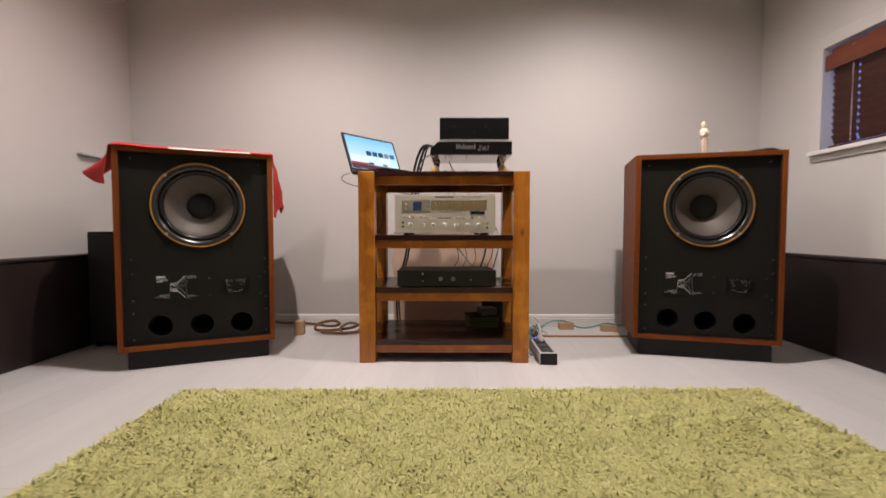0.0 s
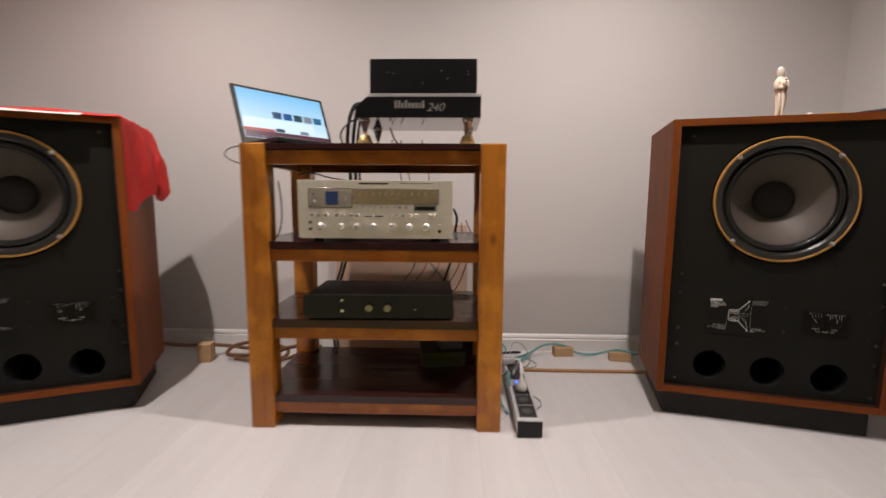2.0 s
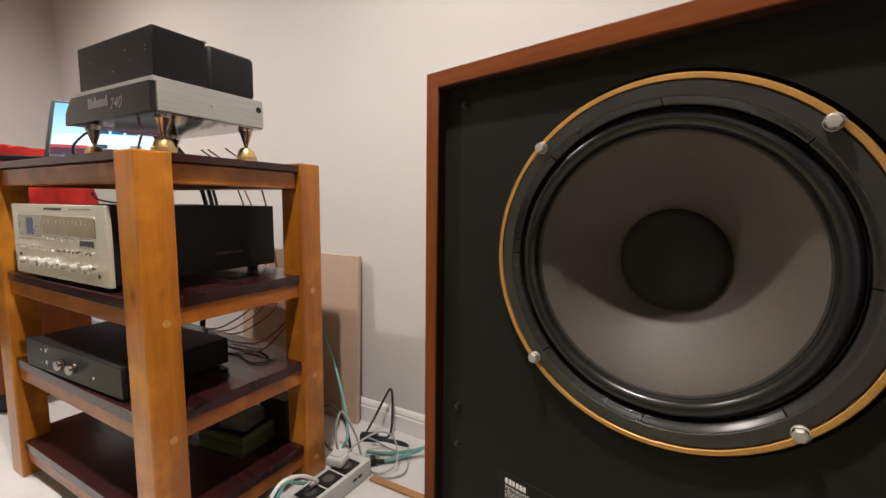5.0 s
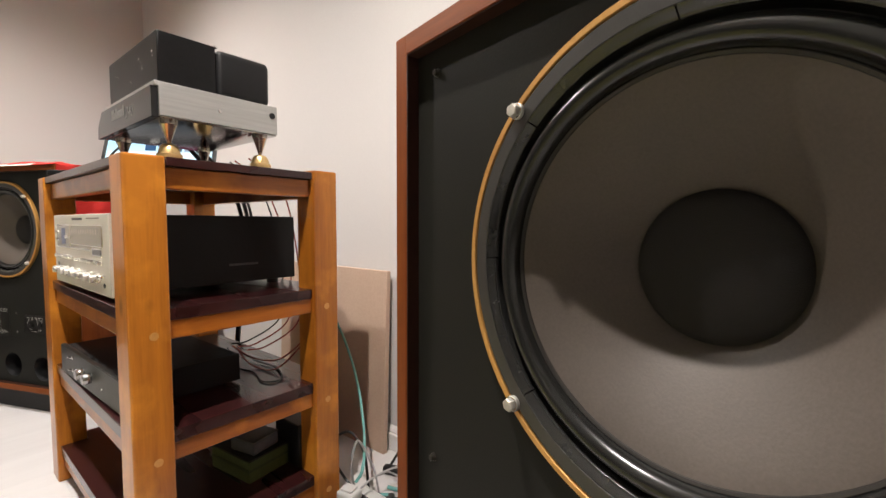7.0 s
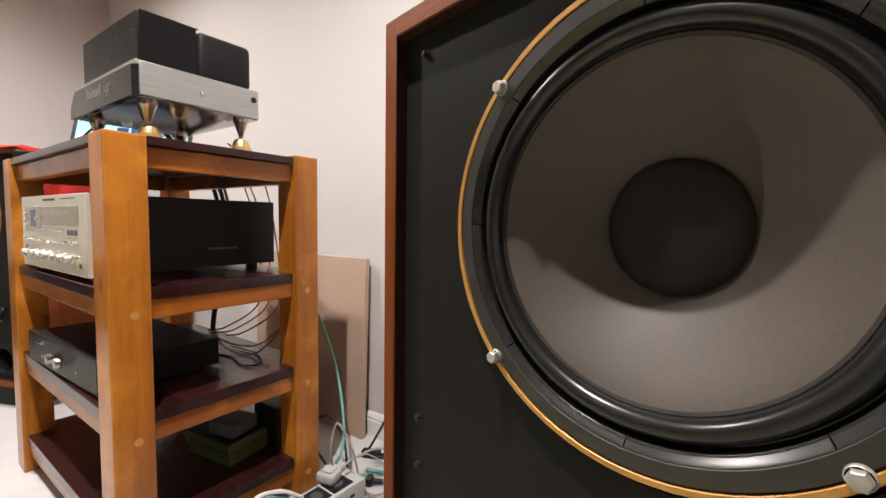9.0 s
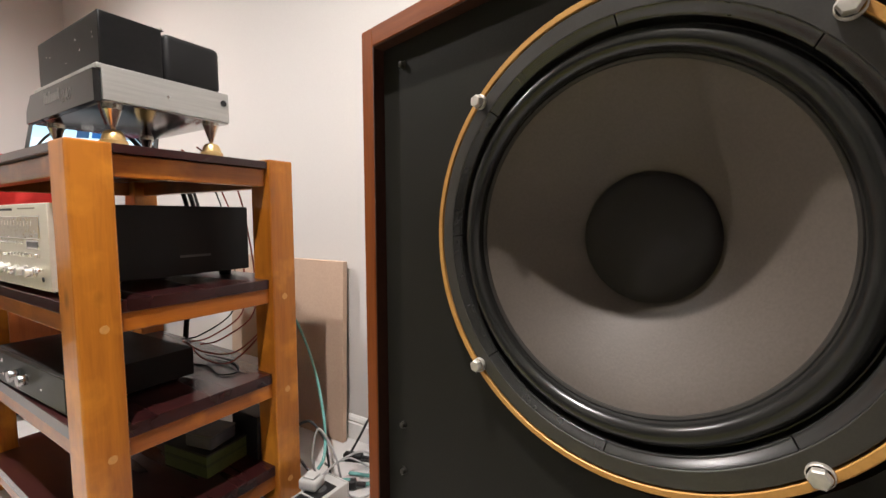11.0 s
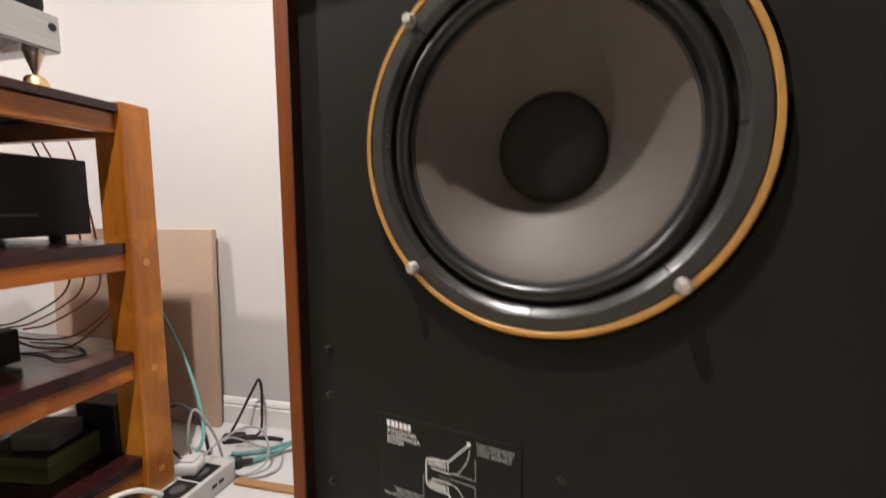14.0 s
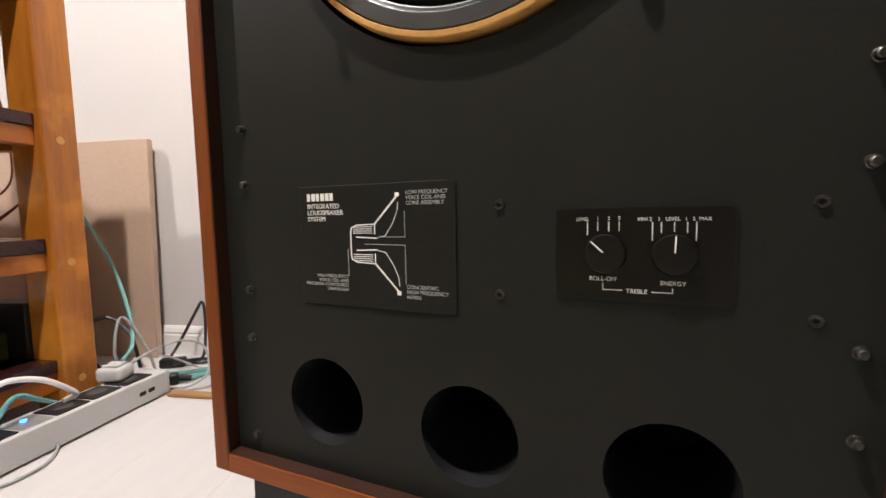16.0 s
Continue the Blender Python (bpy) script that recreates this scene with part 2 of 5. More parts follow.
BLACKPLAS = mat("black_plastic", (0.009, 0.009, 0.0096), (0.014, 0.014, 0.0147), 30, 0.42, spec=0.35, bump=0.1, fine=400)
GREYPLAS = mat("grey_plastic", (0.50, 0.50, 0.49), (0.53, 0.53, 0.52), 6, 0.45, bump=0.05)
DARKGREY = mat("charcoal_plastic", (0.055, 0.055, 0.058), (0.08, 0.08, 0.083), 30, 0.5, bump=0.05)
WHITEPLAS = mat("white_plastic", (0.74, 0.73, 0.70), (0.80, 0.79, 0.76), 30, 0.4)
TEALPLAS = mat("clear_teal_cable", (0.13, 0.33, 0.31), (0.17, 0.38, 0.36), 20, 0.18, coat=0.5)
BROWNCABLE = mat("brown_cable", (0.135, 0.062, 0.026), (0.20, 0.098, 0.045), 60, 0.30)
REDCABLE = mat("dark_red_cable", (0.24, 0.034, 0.02), (0.30, 0.05, 0.03), 60, 0.4)
GREYCABLE = mat("grey_cable", (0.30, 0.30, 0.30), (0.40, 0.40, 0.40), 60, 0.4)
BLACKCABLE = mat("black_cable", (0.013, 0.013, 0.014), (0.02, 0.02, 0.021), 60, 0.4)
CARD = mat("beige_board", (0.45, 0.324, 0.243), (0.504, 0.369, 0.279), 4, 0.8, bump=0.08, fine=160)
REDCLOTH = mat("red_cloth", (0.4576, 0.0106, 0.0088), (0.5632, 0.0194, 0.0141), 14, 0.8, bump=0.4, fine=900)
EDGEGLEAM = mat("pale_edge_highlight", (0.74, 0.66, 0.60), (0.80, 0.73, 0.67), 20, 0.5)
IVORY = mat("ivory_figurine", (0.70, 0.62, 0.50), (0.78, 0.71, 0.59), 60, 0.5, bump=0.2, fine=200)
YELLOWM = mat("yellow_card", (0.62, 0.33, 0.03), (0.70, 0.40, 0.05), 60, 0.6)
GREENBOX = mat("olive_green_box", (0.050, 0.070, 0.016), (0.075, 0.098, 0.025), 20, 0.6, bump=0.1)
GREENDARK = mat("dark_green_print", (0.03, 0.045, 0.014), (0.045, 0.06, 0.02), 20, 0.6)
TRLID = mat("grey_brown_lid", (0.085, 0.078, 0.062), (0.12, 0.11, 0.088), 14, 0.5, bump=0.1)
BLINDWOOD = wood("reddish_blind_wood", (0.105, 0.028, 0.014), (0.16, 0.045, 0.022), "y", 0.45)
SLATWOOD = wood("dark_slat_wood", (0.050, 0.016, 0.012), (0.080, 0.026, 0.018), "y", 0.45)
CORD = mat("pale_cord", (0.6, 0.55, 0.55), None, 90, 0.8)
DUSK = glow("dusk_sky", (0.26, 0.38, 1.0), 1.6)
LEDBLUE = glow("blue_light", (0.02, 0.10, 1.0), 9.0)
LEDRED = glow("red_light", (1.0, 0.04, 0.03), 3.0)
LAMPGLOW = glow("lamp_diffuser", (1.0, 0.82, 0.66), 12.0)
SCREENBG = glow("laptop_page", (0.24, 0.56, 0.95), 1.05)
_n = SCREENBG.node_tree.nodes
_tc, _sep, _ramp = _n.new("ShaderNodeTexCoord"), _n.new("ShaderNodeSeparateXYZ"), _n.new("ShaderNodeValToRGB")
_ramp.color_ramp.elements[0].position, _ramp.color_ramp.elements[0].color = 0.15, (0.74, 0.92, 1.0, 1)
_ramp.color_ramp.elements[1].position, _ramp.color_ramp.elements[1].color = 0.95, (0.25, 0.60, 0.94, 1)
SCREENBG.node_tree.links.new(_tc.outputs["Generated"], _sep.inputs[0])
SCREENBG.node_tree.links.new(_sep.outputs["Z"], _ramp.inputs[0])
SCREENBG.node_tree.links.new(_ramp.outputs[0], _n["Principled BSDF"].inputs["Emission Color"])
SCREENLITE = glow("laptop_page_light", (0.72, 0.90, 1.0), 1.1)
SCREENDARK = glow("laptop_bar", (0.17, 0.045, 0.085), 0.6)
SCREENRED = glow("laptop_banner", (0.75, 0.10, 0.10), 0.6)
THUMBS = [glow("thumbnail", c, 0.5) for c in ((0.03, 0.12, 0.30), (0.01, 0.16, 0.55), (0.05, 0.12, 0.16), (0.42, 0.48, 0.60), (0.04, 0.26, 0.52))]

# long-pile rug: colour drifts over the rug and from tuft to tuft
RUGM = mat("green_shag", (0.535, 0.520, 0.210), (0.665, 0.640, 0.305), 5, 0.85, fine=60, spec=0.2)
_n = RUGM.node_tree.nodes
_geo, _hsv, _rng = _n.new("ShaderNodeNewGeometry"), _n.new("ShaderNodeHueSaturation"), _n.new("ShaderNodeMapRange")
_rng.inputs["To Min"].default_value, _rng.inputs["To Max"].default_value = 0.88, 1.12
RUGM.node_tree.links.new(_geo.outputs["Random Per Island"], _rng.inputs["Value"])
RUGM.node_tree.links.new(_rng.outputs[0], _hsv.inputs["Value"])
RUGM.node_tree.links.new(_n["Color Ramp"].outputs[0], _hsv.inputs["Color"])
RUGM.node_tree.links.new(_hsv.outputs[0], _n["Principled BSDF"].inputs["Base Color"])
RUGBASE = mat("rug_backing", (0.432, 0.405, 0.153), (0.504, 0.477, 0.189), 30, 0.95, bump=0.5)


# ---- mesh tools ----
def box(x0, x1, y0, y1, z0, z1, bevel=0.0, seg=2):
    bm = bmesh.new()
    bmesh.ops.create_cube(bm, size=1)
    bmesh.ops.transform(bm, verts=bm.verts, matrix=Matrix.Translation(((x0 + x1) / 2, (y0 + y1) / 2, (z0 + z1) / 2)) @ Matrix.Diagonal((x1 - x0, y1 - y0, z1 - z0, 1)))
    if bevel:
        bmesh.ops.bevel(bm, geom=bm.edges[:], offset=bevel, segments=seg, affect="EDGES", profile=0.5)
    return bm


def turned(profile, n=48, m=None, closed=False):
    """A surface of revolution about z from (radius, height) pairs."""
    bm = bmesh.new()
    rings = []
    for r, z in profile:
        if r < 1e-6:
            rings.append([bm.verts.new((0, 0, z))])
        else:
            rings.append([bm.verts.new((r * math.cos(2 * math.pi * k / n), r * math.sin(2 * math.pi * k / n), z)) for k in range(n)])
    pairs = list(zip(rings, rings[1:])) + ([(rings[-1], rings[0])] if closed else [])
    for a, b in pairs:
        for k in range(n):
            j = (k + 1) % n
            if len(a) == 1 and len(b) == 1:
                continue
            if len(a) == 1:
                bm.faces.new((a[0], b[k], b[j]))
            elif len(b) == 1:
                bm.faces.new((a[k], b[0], a[j]))
            else:
                bm.faces.new((a[k], b[k], b[j], a[j]))
    bmesh.ops.recalc_face_normals(bm, faces=bm.faces)
    if m is not None:
        bm.transform(m)
    return bm


def prism(points, lo, hi, axis="z", bevel=0.0):
    """A polygon drawn out along an axis. Points are the two other coordinates in xyz order."""
    def place(a, b, c):
        return {"z": (a, b, c), "y": (a, c, b), "x": (c, a, b)}[axis]
    bm = bmesh.new()
    lower = [bm.verts.new(place(a, b, lo)) for a, b in points]
    upper = [bm.verts.new(place(a, b, hi)) for a, b in points]
    bm.faces.new(lower)
    bm.faces.new(upper[::-1])
    for k in range(len(points)):
        j = (k + 1) % len(points)
        bm.faces.new((lower[k], upper[k], upper[j], lower[j]))
    bmesh.ops.recalc_face_normals(bm, faces=bm.faces)
    if bevel:
        bmesh.ops.bevel(bm, geom=bm.edges[:], offset=bevel, segments=2, affect="EDGES", profile=0.5)
    return bm


def spline(points, per=8):
    pts = [Vector(p) for p in points]
    ext = [pts[0] * 2 - pts[1]] + pts + [pts[-1] * 2 - pts[-2]]
    res = []
    for k in range(1, len(ext) - 2):
        a, b, c, d = ext[k - 1:k + 3]
        for q in range(per):
            t = q / per
            res.append(0.5 * ((2 * b) + (c - a) * t + (2 * a - 5 * b + 4 * c - d) * t * t + (3 * b - a - 3 * c + d) * t ** 3))
    return res + [pts[-1]]


def tube(points, r, n=8, per=8, smooth=True):
    """A round cable through the points."""
    pts = spline(points, per) if smooth else [Vector(p) for p in points]
    bm = bmesh.new()
    rings, side = [], None
    for k, p in enumerate(pts):
        t = (pts[min(k + 1, len(pts) - 1)] - pts[max(k - 1, 0)]).normalized()
        if side is None:
            side = t.orthogonal().normalized()
        side = (side - t * side.dot(t)).normalized()
        up = t.cross(side)
        rings.append([bm.verts.new(p + (side * math.cos(2 * math.pi * j / n) + up * math.sin(2 * math.pi * j / n)) * r) for j in range(n)])
    for a, b in zip(rings, rings[1:]):
        for j in range(n):
            bm.faces.new((a[j], a[(j + 1) % n], b[(j + 1) % n], b[j]))
    bm.faces.new(rings[0][::-1])
    bm.faces.new(rings[-1])
    bmesh.ops.recalc_face_normals(bm, faces=bm.faces)
    return bm


def join(*parts_):
    """One bmesh out of several."""
    bm = bmesh.new()
    for p in parts_:
        me = bpy.data.meshes.new("tmp")
        p.to_mesh(me)
        p.free()
        bm.from_mesh(me)
        bpy.data.meshes.remove(me)
    return bm


def mesh_of(name, bm, material, smooth=35):
    me = bpy.data.meshes.new(name)
    bm.normal_update()
    # broad faces that bend at every edge stay flat beside their rounded edges
    bm.faces.index_update()
    broad = [f.index for f in bm.faces if smooth and f.calc_area() > 0.003 * max(e.calc_length() for e in f.edges)
             and all(len(e.link_faces) != 2 or e.calc_face_angle(0) > 0.3 for e in f.edges)]
    bm.to_mesh(me)
    bm.free()
    me.materials.append(material)
    if smooth:
        me.shade_smooth()
        me.set_sharp_from_angle(angle=radians(smooth))
        for k in broad:
            me.polygons[k].use_smooth = False
    return me


def part(name, bm, material, parent, label="", smooth=35):
    ob = new(name, mesh_of(name, bm, material, smooth))
    ob.parent = parent
    return tagged(ob, label)


def solo(name, bm, material, label, category, group="", kind="", m=None, smooth=35):
    ob = new(name, mesh_of(name, bm, material, smooth))
    if m is not None:
        ob.matrix_world = m
    return tagged(ob, label, category, group, kind)


def thing(name, m, label, category, group="", kind=""):
    ob = new(name)
    ob.empty_display_size = 0.05
    ob.matrix_world = m
    return tagged(ob, label, category, group, kind)


def lettering(name, text, size, material, parent, m, align="LEFT", label="", slant=0.0):
    """Raised print in the built-in font, lying in the plane of m."""
    cu = bpy.data.curves.new(name, "FONT")
    cu.body, cu.size, cu.align_x, cu.extrude, cu.shear = text, size, align, 0.0001, slant
    cu.space_line = 0.95
    tmp = new(name, cu)
    deps = bpy.context.evaluated_depsgraph_get()
    me = bpy.data.meshes.new_from_object(tmp.evaluated_get(deps))
    bpy.data.objects.remove(tmp)
    me.transform(m)
    me.materials.clear()
    me.materials.append(material)
    ob = new(name, me)
    ob.parent = parent
    return tagged(ob, label)


def face_at(x, y, z):
    return pose(x, y, z, 90)


# ---- the room ----
XL, XR, YB, YF = -2.10, 2.08, 2.93, -4.6
W = 0.12
floor = solo("floor", box(XL - W, XR + W, YF - W, YB + W, -0.07, -0.0095), FLOORM, "pale whitewashed laminate plank floor with faint grain", "floor", kind="structure")
solo("ceiling", box(XL - W, XR + W, YF - W, YB + W, CEIL, CEIL + 0.1), CEILPAINT, "plain white painted ceiling", "ceiling", kind="structure")
solo("wall_north", box(XL - W, XR + W, YB, YB + W, 0, CEIL), PAINT, "plain off-white painted wall", "wall", kind="structure")
solo("wall_south", box(XL - W, XR + W, YF - W, YF, 0, CEIL), PAINT, "plain off-white painted wall", "wall", kind="structure")
solo("wall_west", box(XL - W, XL, YF, YB, 0, CEIL), PAINT, "plain off-white painted wall", "wall", kind="structure")
WY0, WY1, WZ0, WZ1 = 1.50, 2.455, 1.090, 1.64       # window opening
solo("wall_east", join(box(XR, XR + W, YF, WY0, 0, CEIL), box(XR, XR + W, WY1, YB, 0, CEIL),
                       box(XR, XR + W, WY0, WY1, 0, WZ0), box(XR, XR + W, WY0, WY1, WZ1, CEIL)), PAINT,
     "off-white painted wall with a window opening", "wall", kind="structure")
# skirting with a moulded top
SK = [(YB, 0), (YB - 0.016, 0), (YB - 0.016, 0.058), (YB - 0.012, 0.062), (YB - 0.014, 0.068), (YB - 0.010, 0.078), (YB - 0.004, 0.084), (YB, 0.085)]
solo("baseboard", prism(SK, XL, XR, "x"), WHITE, "white moulded skirting board along the wall", "skirting", kind="structure")
# dark low panels on the side walls
for nm, x0, x1 in (("trim_west", XL, -2.005), ("trim_east", 2.0, XR)):
    solo(nm, join(box(x0, x1, YF + 0.02, YB - 0.02, 0.002, 0.50, 0.004), box(x0 - (0 if x0 < 0 else 0.006), x1 + (0.006 if x0 < 0 else 0), YF + 0.02, YB - 0.02, 0.502, 0.517, 0.003)),
         DARKPANEL, "dark brown low panel along the foot of the wall", "wall panel", kind="structure")

# window with casing, sill and panes
win = thing("window_1", pose(XR, 0, 0), "white painted window with a deep sill", "window", kind="structure")
part("window_frame", join(box(-0.014, 0.0, WY1, WY1 + 0.065, WZ0 - 0.02, WZ1 + 0.065, 0.003), box(-0.014, 0.0, WY0 - 0.065, WY0, WZ0 - 0.02, WZ1 + 0.065, 0.003),
                          box(-0.013, 0.0, WY0, WY1, WZ1, WZ1 + 0.065, 0.003), box(-0.012, 0.0, WY0 - 0.065, WY1 + 0.05, WZ0 - 0.055, WZ0 - 0.022, 0.003)), PAINT, win)
part("window_sill", box(-0.038, 0.075, WY0 - 0.085, WY1 + 0.055, WZ0 - 0.022, WZ0, 0.004), WHITE, win)
part("sash", join(box(0.08, 0.11, WY0, WY0 + 0.012, WZ0, WZ1), box(0.08, 0.11, WY1 - 0.012, WY1, WZ0, WZ1), box(0.081, 0.109, WY0 + 0.012, WY1 - 0.012, WZ0, WZ0 + 0.012),
                  box(0.081, 0.109, WY0 + 0.012, WY1 - 0.012, WZ1 - 0.012, WZ1)), WHITE, win)
GLASS = bpy.data.materials.new("window_glass")
GLASS.use_nodes = True
GLASS.node_tree.nodes["Principled BSDF"].inputs["Transmission Weight"].default_value = 1.0
GLASS.node_tree.nodes["Principled BSDF"].inputs["Roughness"].default_value = 0.02
pane = part("pane", box(0.092, 0.096, WY0 + 0.012, WY1 - 0.012, WZ0 + 0.012, WZ1 - 0.012), GLASS, win)
pane.visible_shadow = False
solo("backdrop", box(XR + 0.6, XR + 0.62, 0.4, 3.6, 0.3, 2.6), DUSK, "blue dusk sky outside the window", "sky", kind="structure")

# wooden venetian blind
blind = thing("venetian_blind", pose(XR, 0, 0), "dark reddish wooden venetian blind, closed, in the window", "blind")
part("valance", box(-0.030, -0.016, WY0 - 0.01, WY1 - 0.032, 1.505, 1.588, 0.003), BLINDWOOD, blind, "reddish-brown wooden valance")
part("headrail", box(0.0, 0.04, WY0 + 0.01, WY1 - 0.04, 1.58, 1.625, 0.002), BLINDWOOD, blind)
for k in range(13):
    cuts = [WY0 + 0.02, WY0 + 0.167, WY0 + 0.174, WY1 - 0.190, WY1 - 0.183, WY1 - 0.048]
    sl = join(*[box(-0.026, 0.026, ya, yb_, -0.0015, 0.0015, 0.0006, 1) for ya, yb_ in zip(cuts[::2], cuts[1::2])])
    bmesh.ops.transform(sl, verts=sl.verts, matrix=Matrix.Rotation(radians(66), 4, "Y"))
    sl.transform(Matrix.Translation((0.014, 0, 1.138 + 0.035 * k)))
    part("slat", sl, SLATWOOD, blind)
part("bottom_rail", box(-0.008, 0.042, WY0 + 0.02, WY1 - 0.045, 1.094, 1.107, 0.003), SLATWOOD, blind)
for yy in (WY1 - 0.178, WY0 + 0.162):
    part("cord", tube([(-0.013, yy, 1.60), (-0.013, yy, 1.35), (-0.013, yy, 1.11)], 0.0012, 6), CORD, blind)

# recessed ceiling lamps
for k, (lx, ly, watts) in enumerate(LAMPS):
    if k == 0:
        dl = thing("downlight", pose(lx, ly, CEIL), "round white recessed ceiling downlight, lit", "ceiling lamp", "ceiling downlights")
        part("trim_ring", turned([(0.045, -0.004), (0.058, -0.004), (0.062, 0.0), (0.045, 0.0)], 40, closed=True), WHITE, dl)
        part("diffuser", turned([(0.0, -0.002), (0.044, -0.002)], 40), LAMPGLOW, dl)
    else:
        copy_thing(dl, pose(lx, ly, CEIL))

# ---- loudspeakers ----
def stroke(points, width, y):
    """A thin printed line through points of the x-z plane."""
    bms = []
    for (xa, za), (xb, zb) in zip(points, points[1:]):
        dx, dz = xb - xa, zb - za
        ln = math.hypot(dx, dz) or 1
        ox, oz = -dz / ln * width / 2, dx / ln * width / 2
        bms.append(prism([(xa + ox, za + oz), (xb + ox, zb + oz), (xb - ox, zb - oz), (xa - ox, za - oz)], y - 0.0003, y, "y"))
    return join(*bms)


def loudspeaker(m, label):
    """Origin on the floor under the middle of the baffle, which lies at y = 0 and faces -y."""
    sp = thing("loudspeaker", m, label, "loudspeaker", "pair of loudspeakers")
    HW, D, ZB, ZT, F, T = 0.336, 0.36, 0.083, 1.030, -0.018, 0.024
    cab = part("side_panel", box(-HW, -HW + T, F, D, ZB, ZT, 0.002), TEAK_Z, sp)
    part("side_panel", box(HW - T, HW, F, D, ZB, ZT, 0.002), TEAK_Z, sp)
    part("top_panel", box(-HW + T, HW - T, F, D, ZT - T, ZT, 0.0015), TEAK_X, sp)
    part("bottom_panel", box(-HW + T, HW - T, F, D, ZB, ZB + T, 0.0015), TEAK_X, sp)
    # thin dark strips on the lip's inner faces carry their shade as colour
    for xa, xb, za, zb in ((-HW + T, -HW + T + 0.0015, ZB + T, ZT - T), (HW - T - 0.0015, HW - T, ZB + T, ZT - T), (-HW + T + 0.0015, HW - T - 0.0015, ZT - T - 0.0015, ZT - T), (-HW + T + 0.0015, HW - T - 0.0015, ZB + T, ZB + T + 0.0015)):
        part("recess_shade", box(xa, xb, F + 0.0012, 0.001, za, zb), LIPSHADE, sp)
    part("back_panel", box(-HW + T, HW - T, D - 0.02, D - 0.002, ZB + T, ZT - T), PLINTHM, sp)
    part("plinth", box(-0.305, 0.305, 0.012, D - 0.02, -0.007, ZB, 0.002), PLINTHM, sp, "black recessed plinth")
    # baffle with round openings
    ports = [(-0.1685, 0.1915, 0.051), (0.0050, 0.1855, 0.051), (0.1805, 0.1805, 0.051)]
    holes = [(0.0045, 0.7650, 0.2075)] + ports
    x0, x1, z0, z1 = -HW + T, HW - T, ZB + T, ZT - T
    bm = bmesh.new()
    edges = []
    rim = [bm.verts.new((x, 0, z)) for x, z in ((x0, z0), (x1, z0), (x1, z1), (x0, z1))]
    edges += [bm.edges.new((rim[k], rim[(k + 1) % 4])) for k in range(4)]
    rings = []
    for s, z, r in holes:
        n = 72 if r > 0.1 else 40
        ring = [bm.verts.new((s + r * math.cos(2 * math.pi * k / n), 0, z + r * math.sin(2 * math.pi * k / n))) for k in range(n)]
        edges += [bm.edges.new((ring[k], ring[(k + 1) % n])) for k in range(n)]
        rings.append(ring)
    bmesh.ops.triangle_fill(bm, use_beauty=True, use_dissolve=False, edges=edges)
    for ring in rings:
        inner = [bm.verts.new((v.co.x, 0.020, v.co.z)) for v in ring]
        for k in range(len(ring)):
            j = (k + 1) % len(ring)
            bm.faces.new((ring[k], ring[j], inner[j], inner[k]))
    bmesh.ops.recalc_face_normals(bm, faces=bm.faces)
    if sum(f.normal.y * f.calc_area() for f in bm.faces) > 0:
        bmesh.ops.reverse_faces(bm, faces=bm.faces)
    part("baffle", bm, BAFFLE, sp, "black satin front baffle", smooth=30)
    TURN_F = Matrix.Translation((0.0045, 0, 0.7650)) @ Matrix.Rotation(radians(90), 4, "X")   # z of the profile comes towards -y
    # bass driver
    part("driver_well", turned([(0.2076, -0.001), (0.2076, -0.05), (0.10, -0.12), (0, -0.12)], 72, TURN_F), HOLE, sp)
    drv = part("driver_ring", turned([(0.1958, 0.002), (0.1958, 0.0080), (0.1964, 0.0088), (0.2010, 0.0088), (0.2020, 0.0075), (0.2020, -0.012), (0.1958, -0.012)], 96, TURN_F, closed=True), GOLD, sp,
               "gold-lacquered driver ring")
    # flat gasket, and inside it a rounded lip with a low ledge in eight pieces with open joints
    part("gasket", turned([(0.1797, -0.004), (0.1797, 0.0074), (0.1803, 0.0080), (0.1936, 0.0080), (0.1944, 0.0072), (0.1944, -0.006)], 96, TURN_F), GASKET, drv)
    for k in range(8):
        a0, a1 = radians(k * 45 + 0.2), radians(k * 45 + 45 - 0.2)
        bmg = bmesh.new()
        prof = [(0.1720, -0.006), (0.1720, 0.0012), (0.1725, 0.0018), (0.1733, 0.0019), (0.1737, 0.0022), (0.1757, 0.0042), (0.1777, 0.0061), (0.1789, 0.0071), (0.1793, 0.0074), (0.1796, 0.0075), (0.1796, -0.006)]
        n = 14
        rows_ = [[bmg.verts.new((r * math.cos(a0 + (a1 - a0) * j / n), r * math.sin(a0 + (a1 - a0) * j / n), h)) for r, h in prof] for j in range(n + 1)]
        for a, b in zip(rows_, rows_[1:]):
            for j in range(len(prof)):
                i = (j + 1) % len(prof)
                bmg.faces.new((a[j], a[i], b[i], b[j]))
        bmg.faces.new(rows_[0])
        bmg.faces.new(rows_[-1][::-1])
        bmesh.ops.recalc_face_normals(bmg, faces=bmg.faces)
        bmg.transform(TURN_F)
        part("gasket_lip", bmg, LIPM, drv, smooth=50)
    sur = [(0.1722, -0.004), (0.1714, -0.0085), (0.1704, -0.0096), (0.1694, -0.0097)]
    for k in range(25):
        a = math.pi * k / 24
        sur.append((0.1592 + 0.0096 * math.cos(a), -0.0090 + 0.0118 * math.sin(a) ** 0.9))
    sur += [(0.1490, -0.0102), (0.1480, -0.0106)]
    part("surround", turned(sur, 96, TURN_F), SURROUND, drv, "glossy black rolled surround")
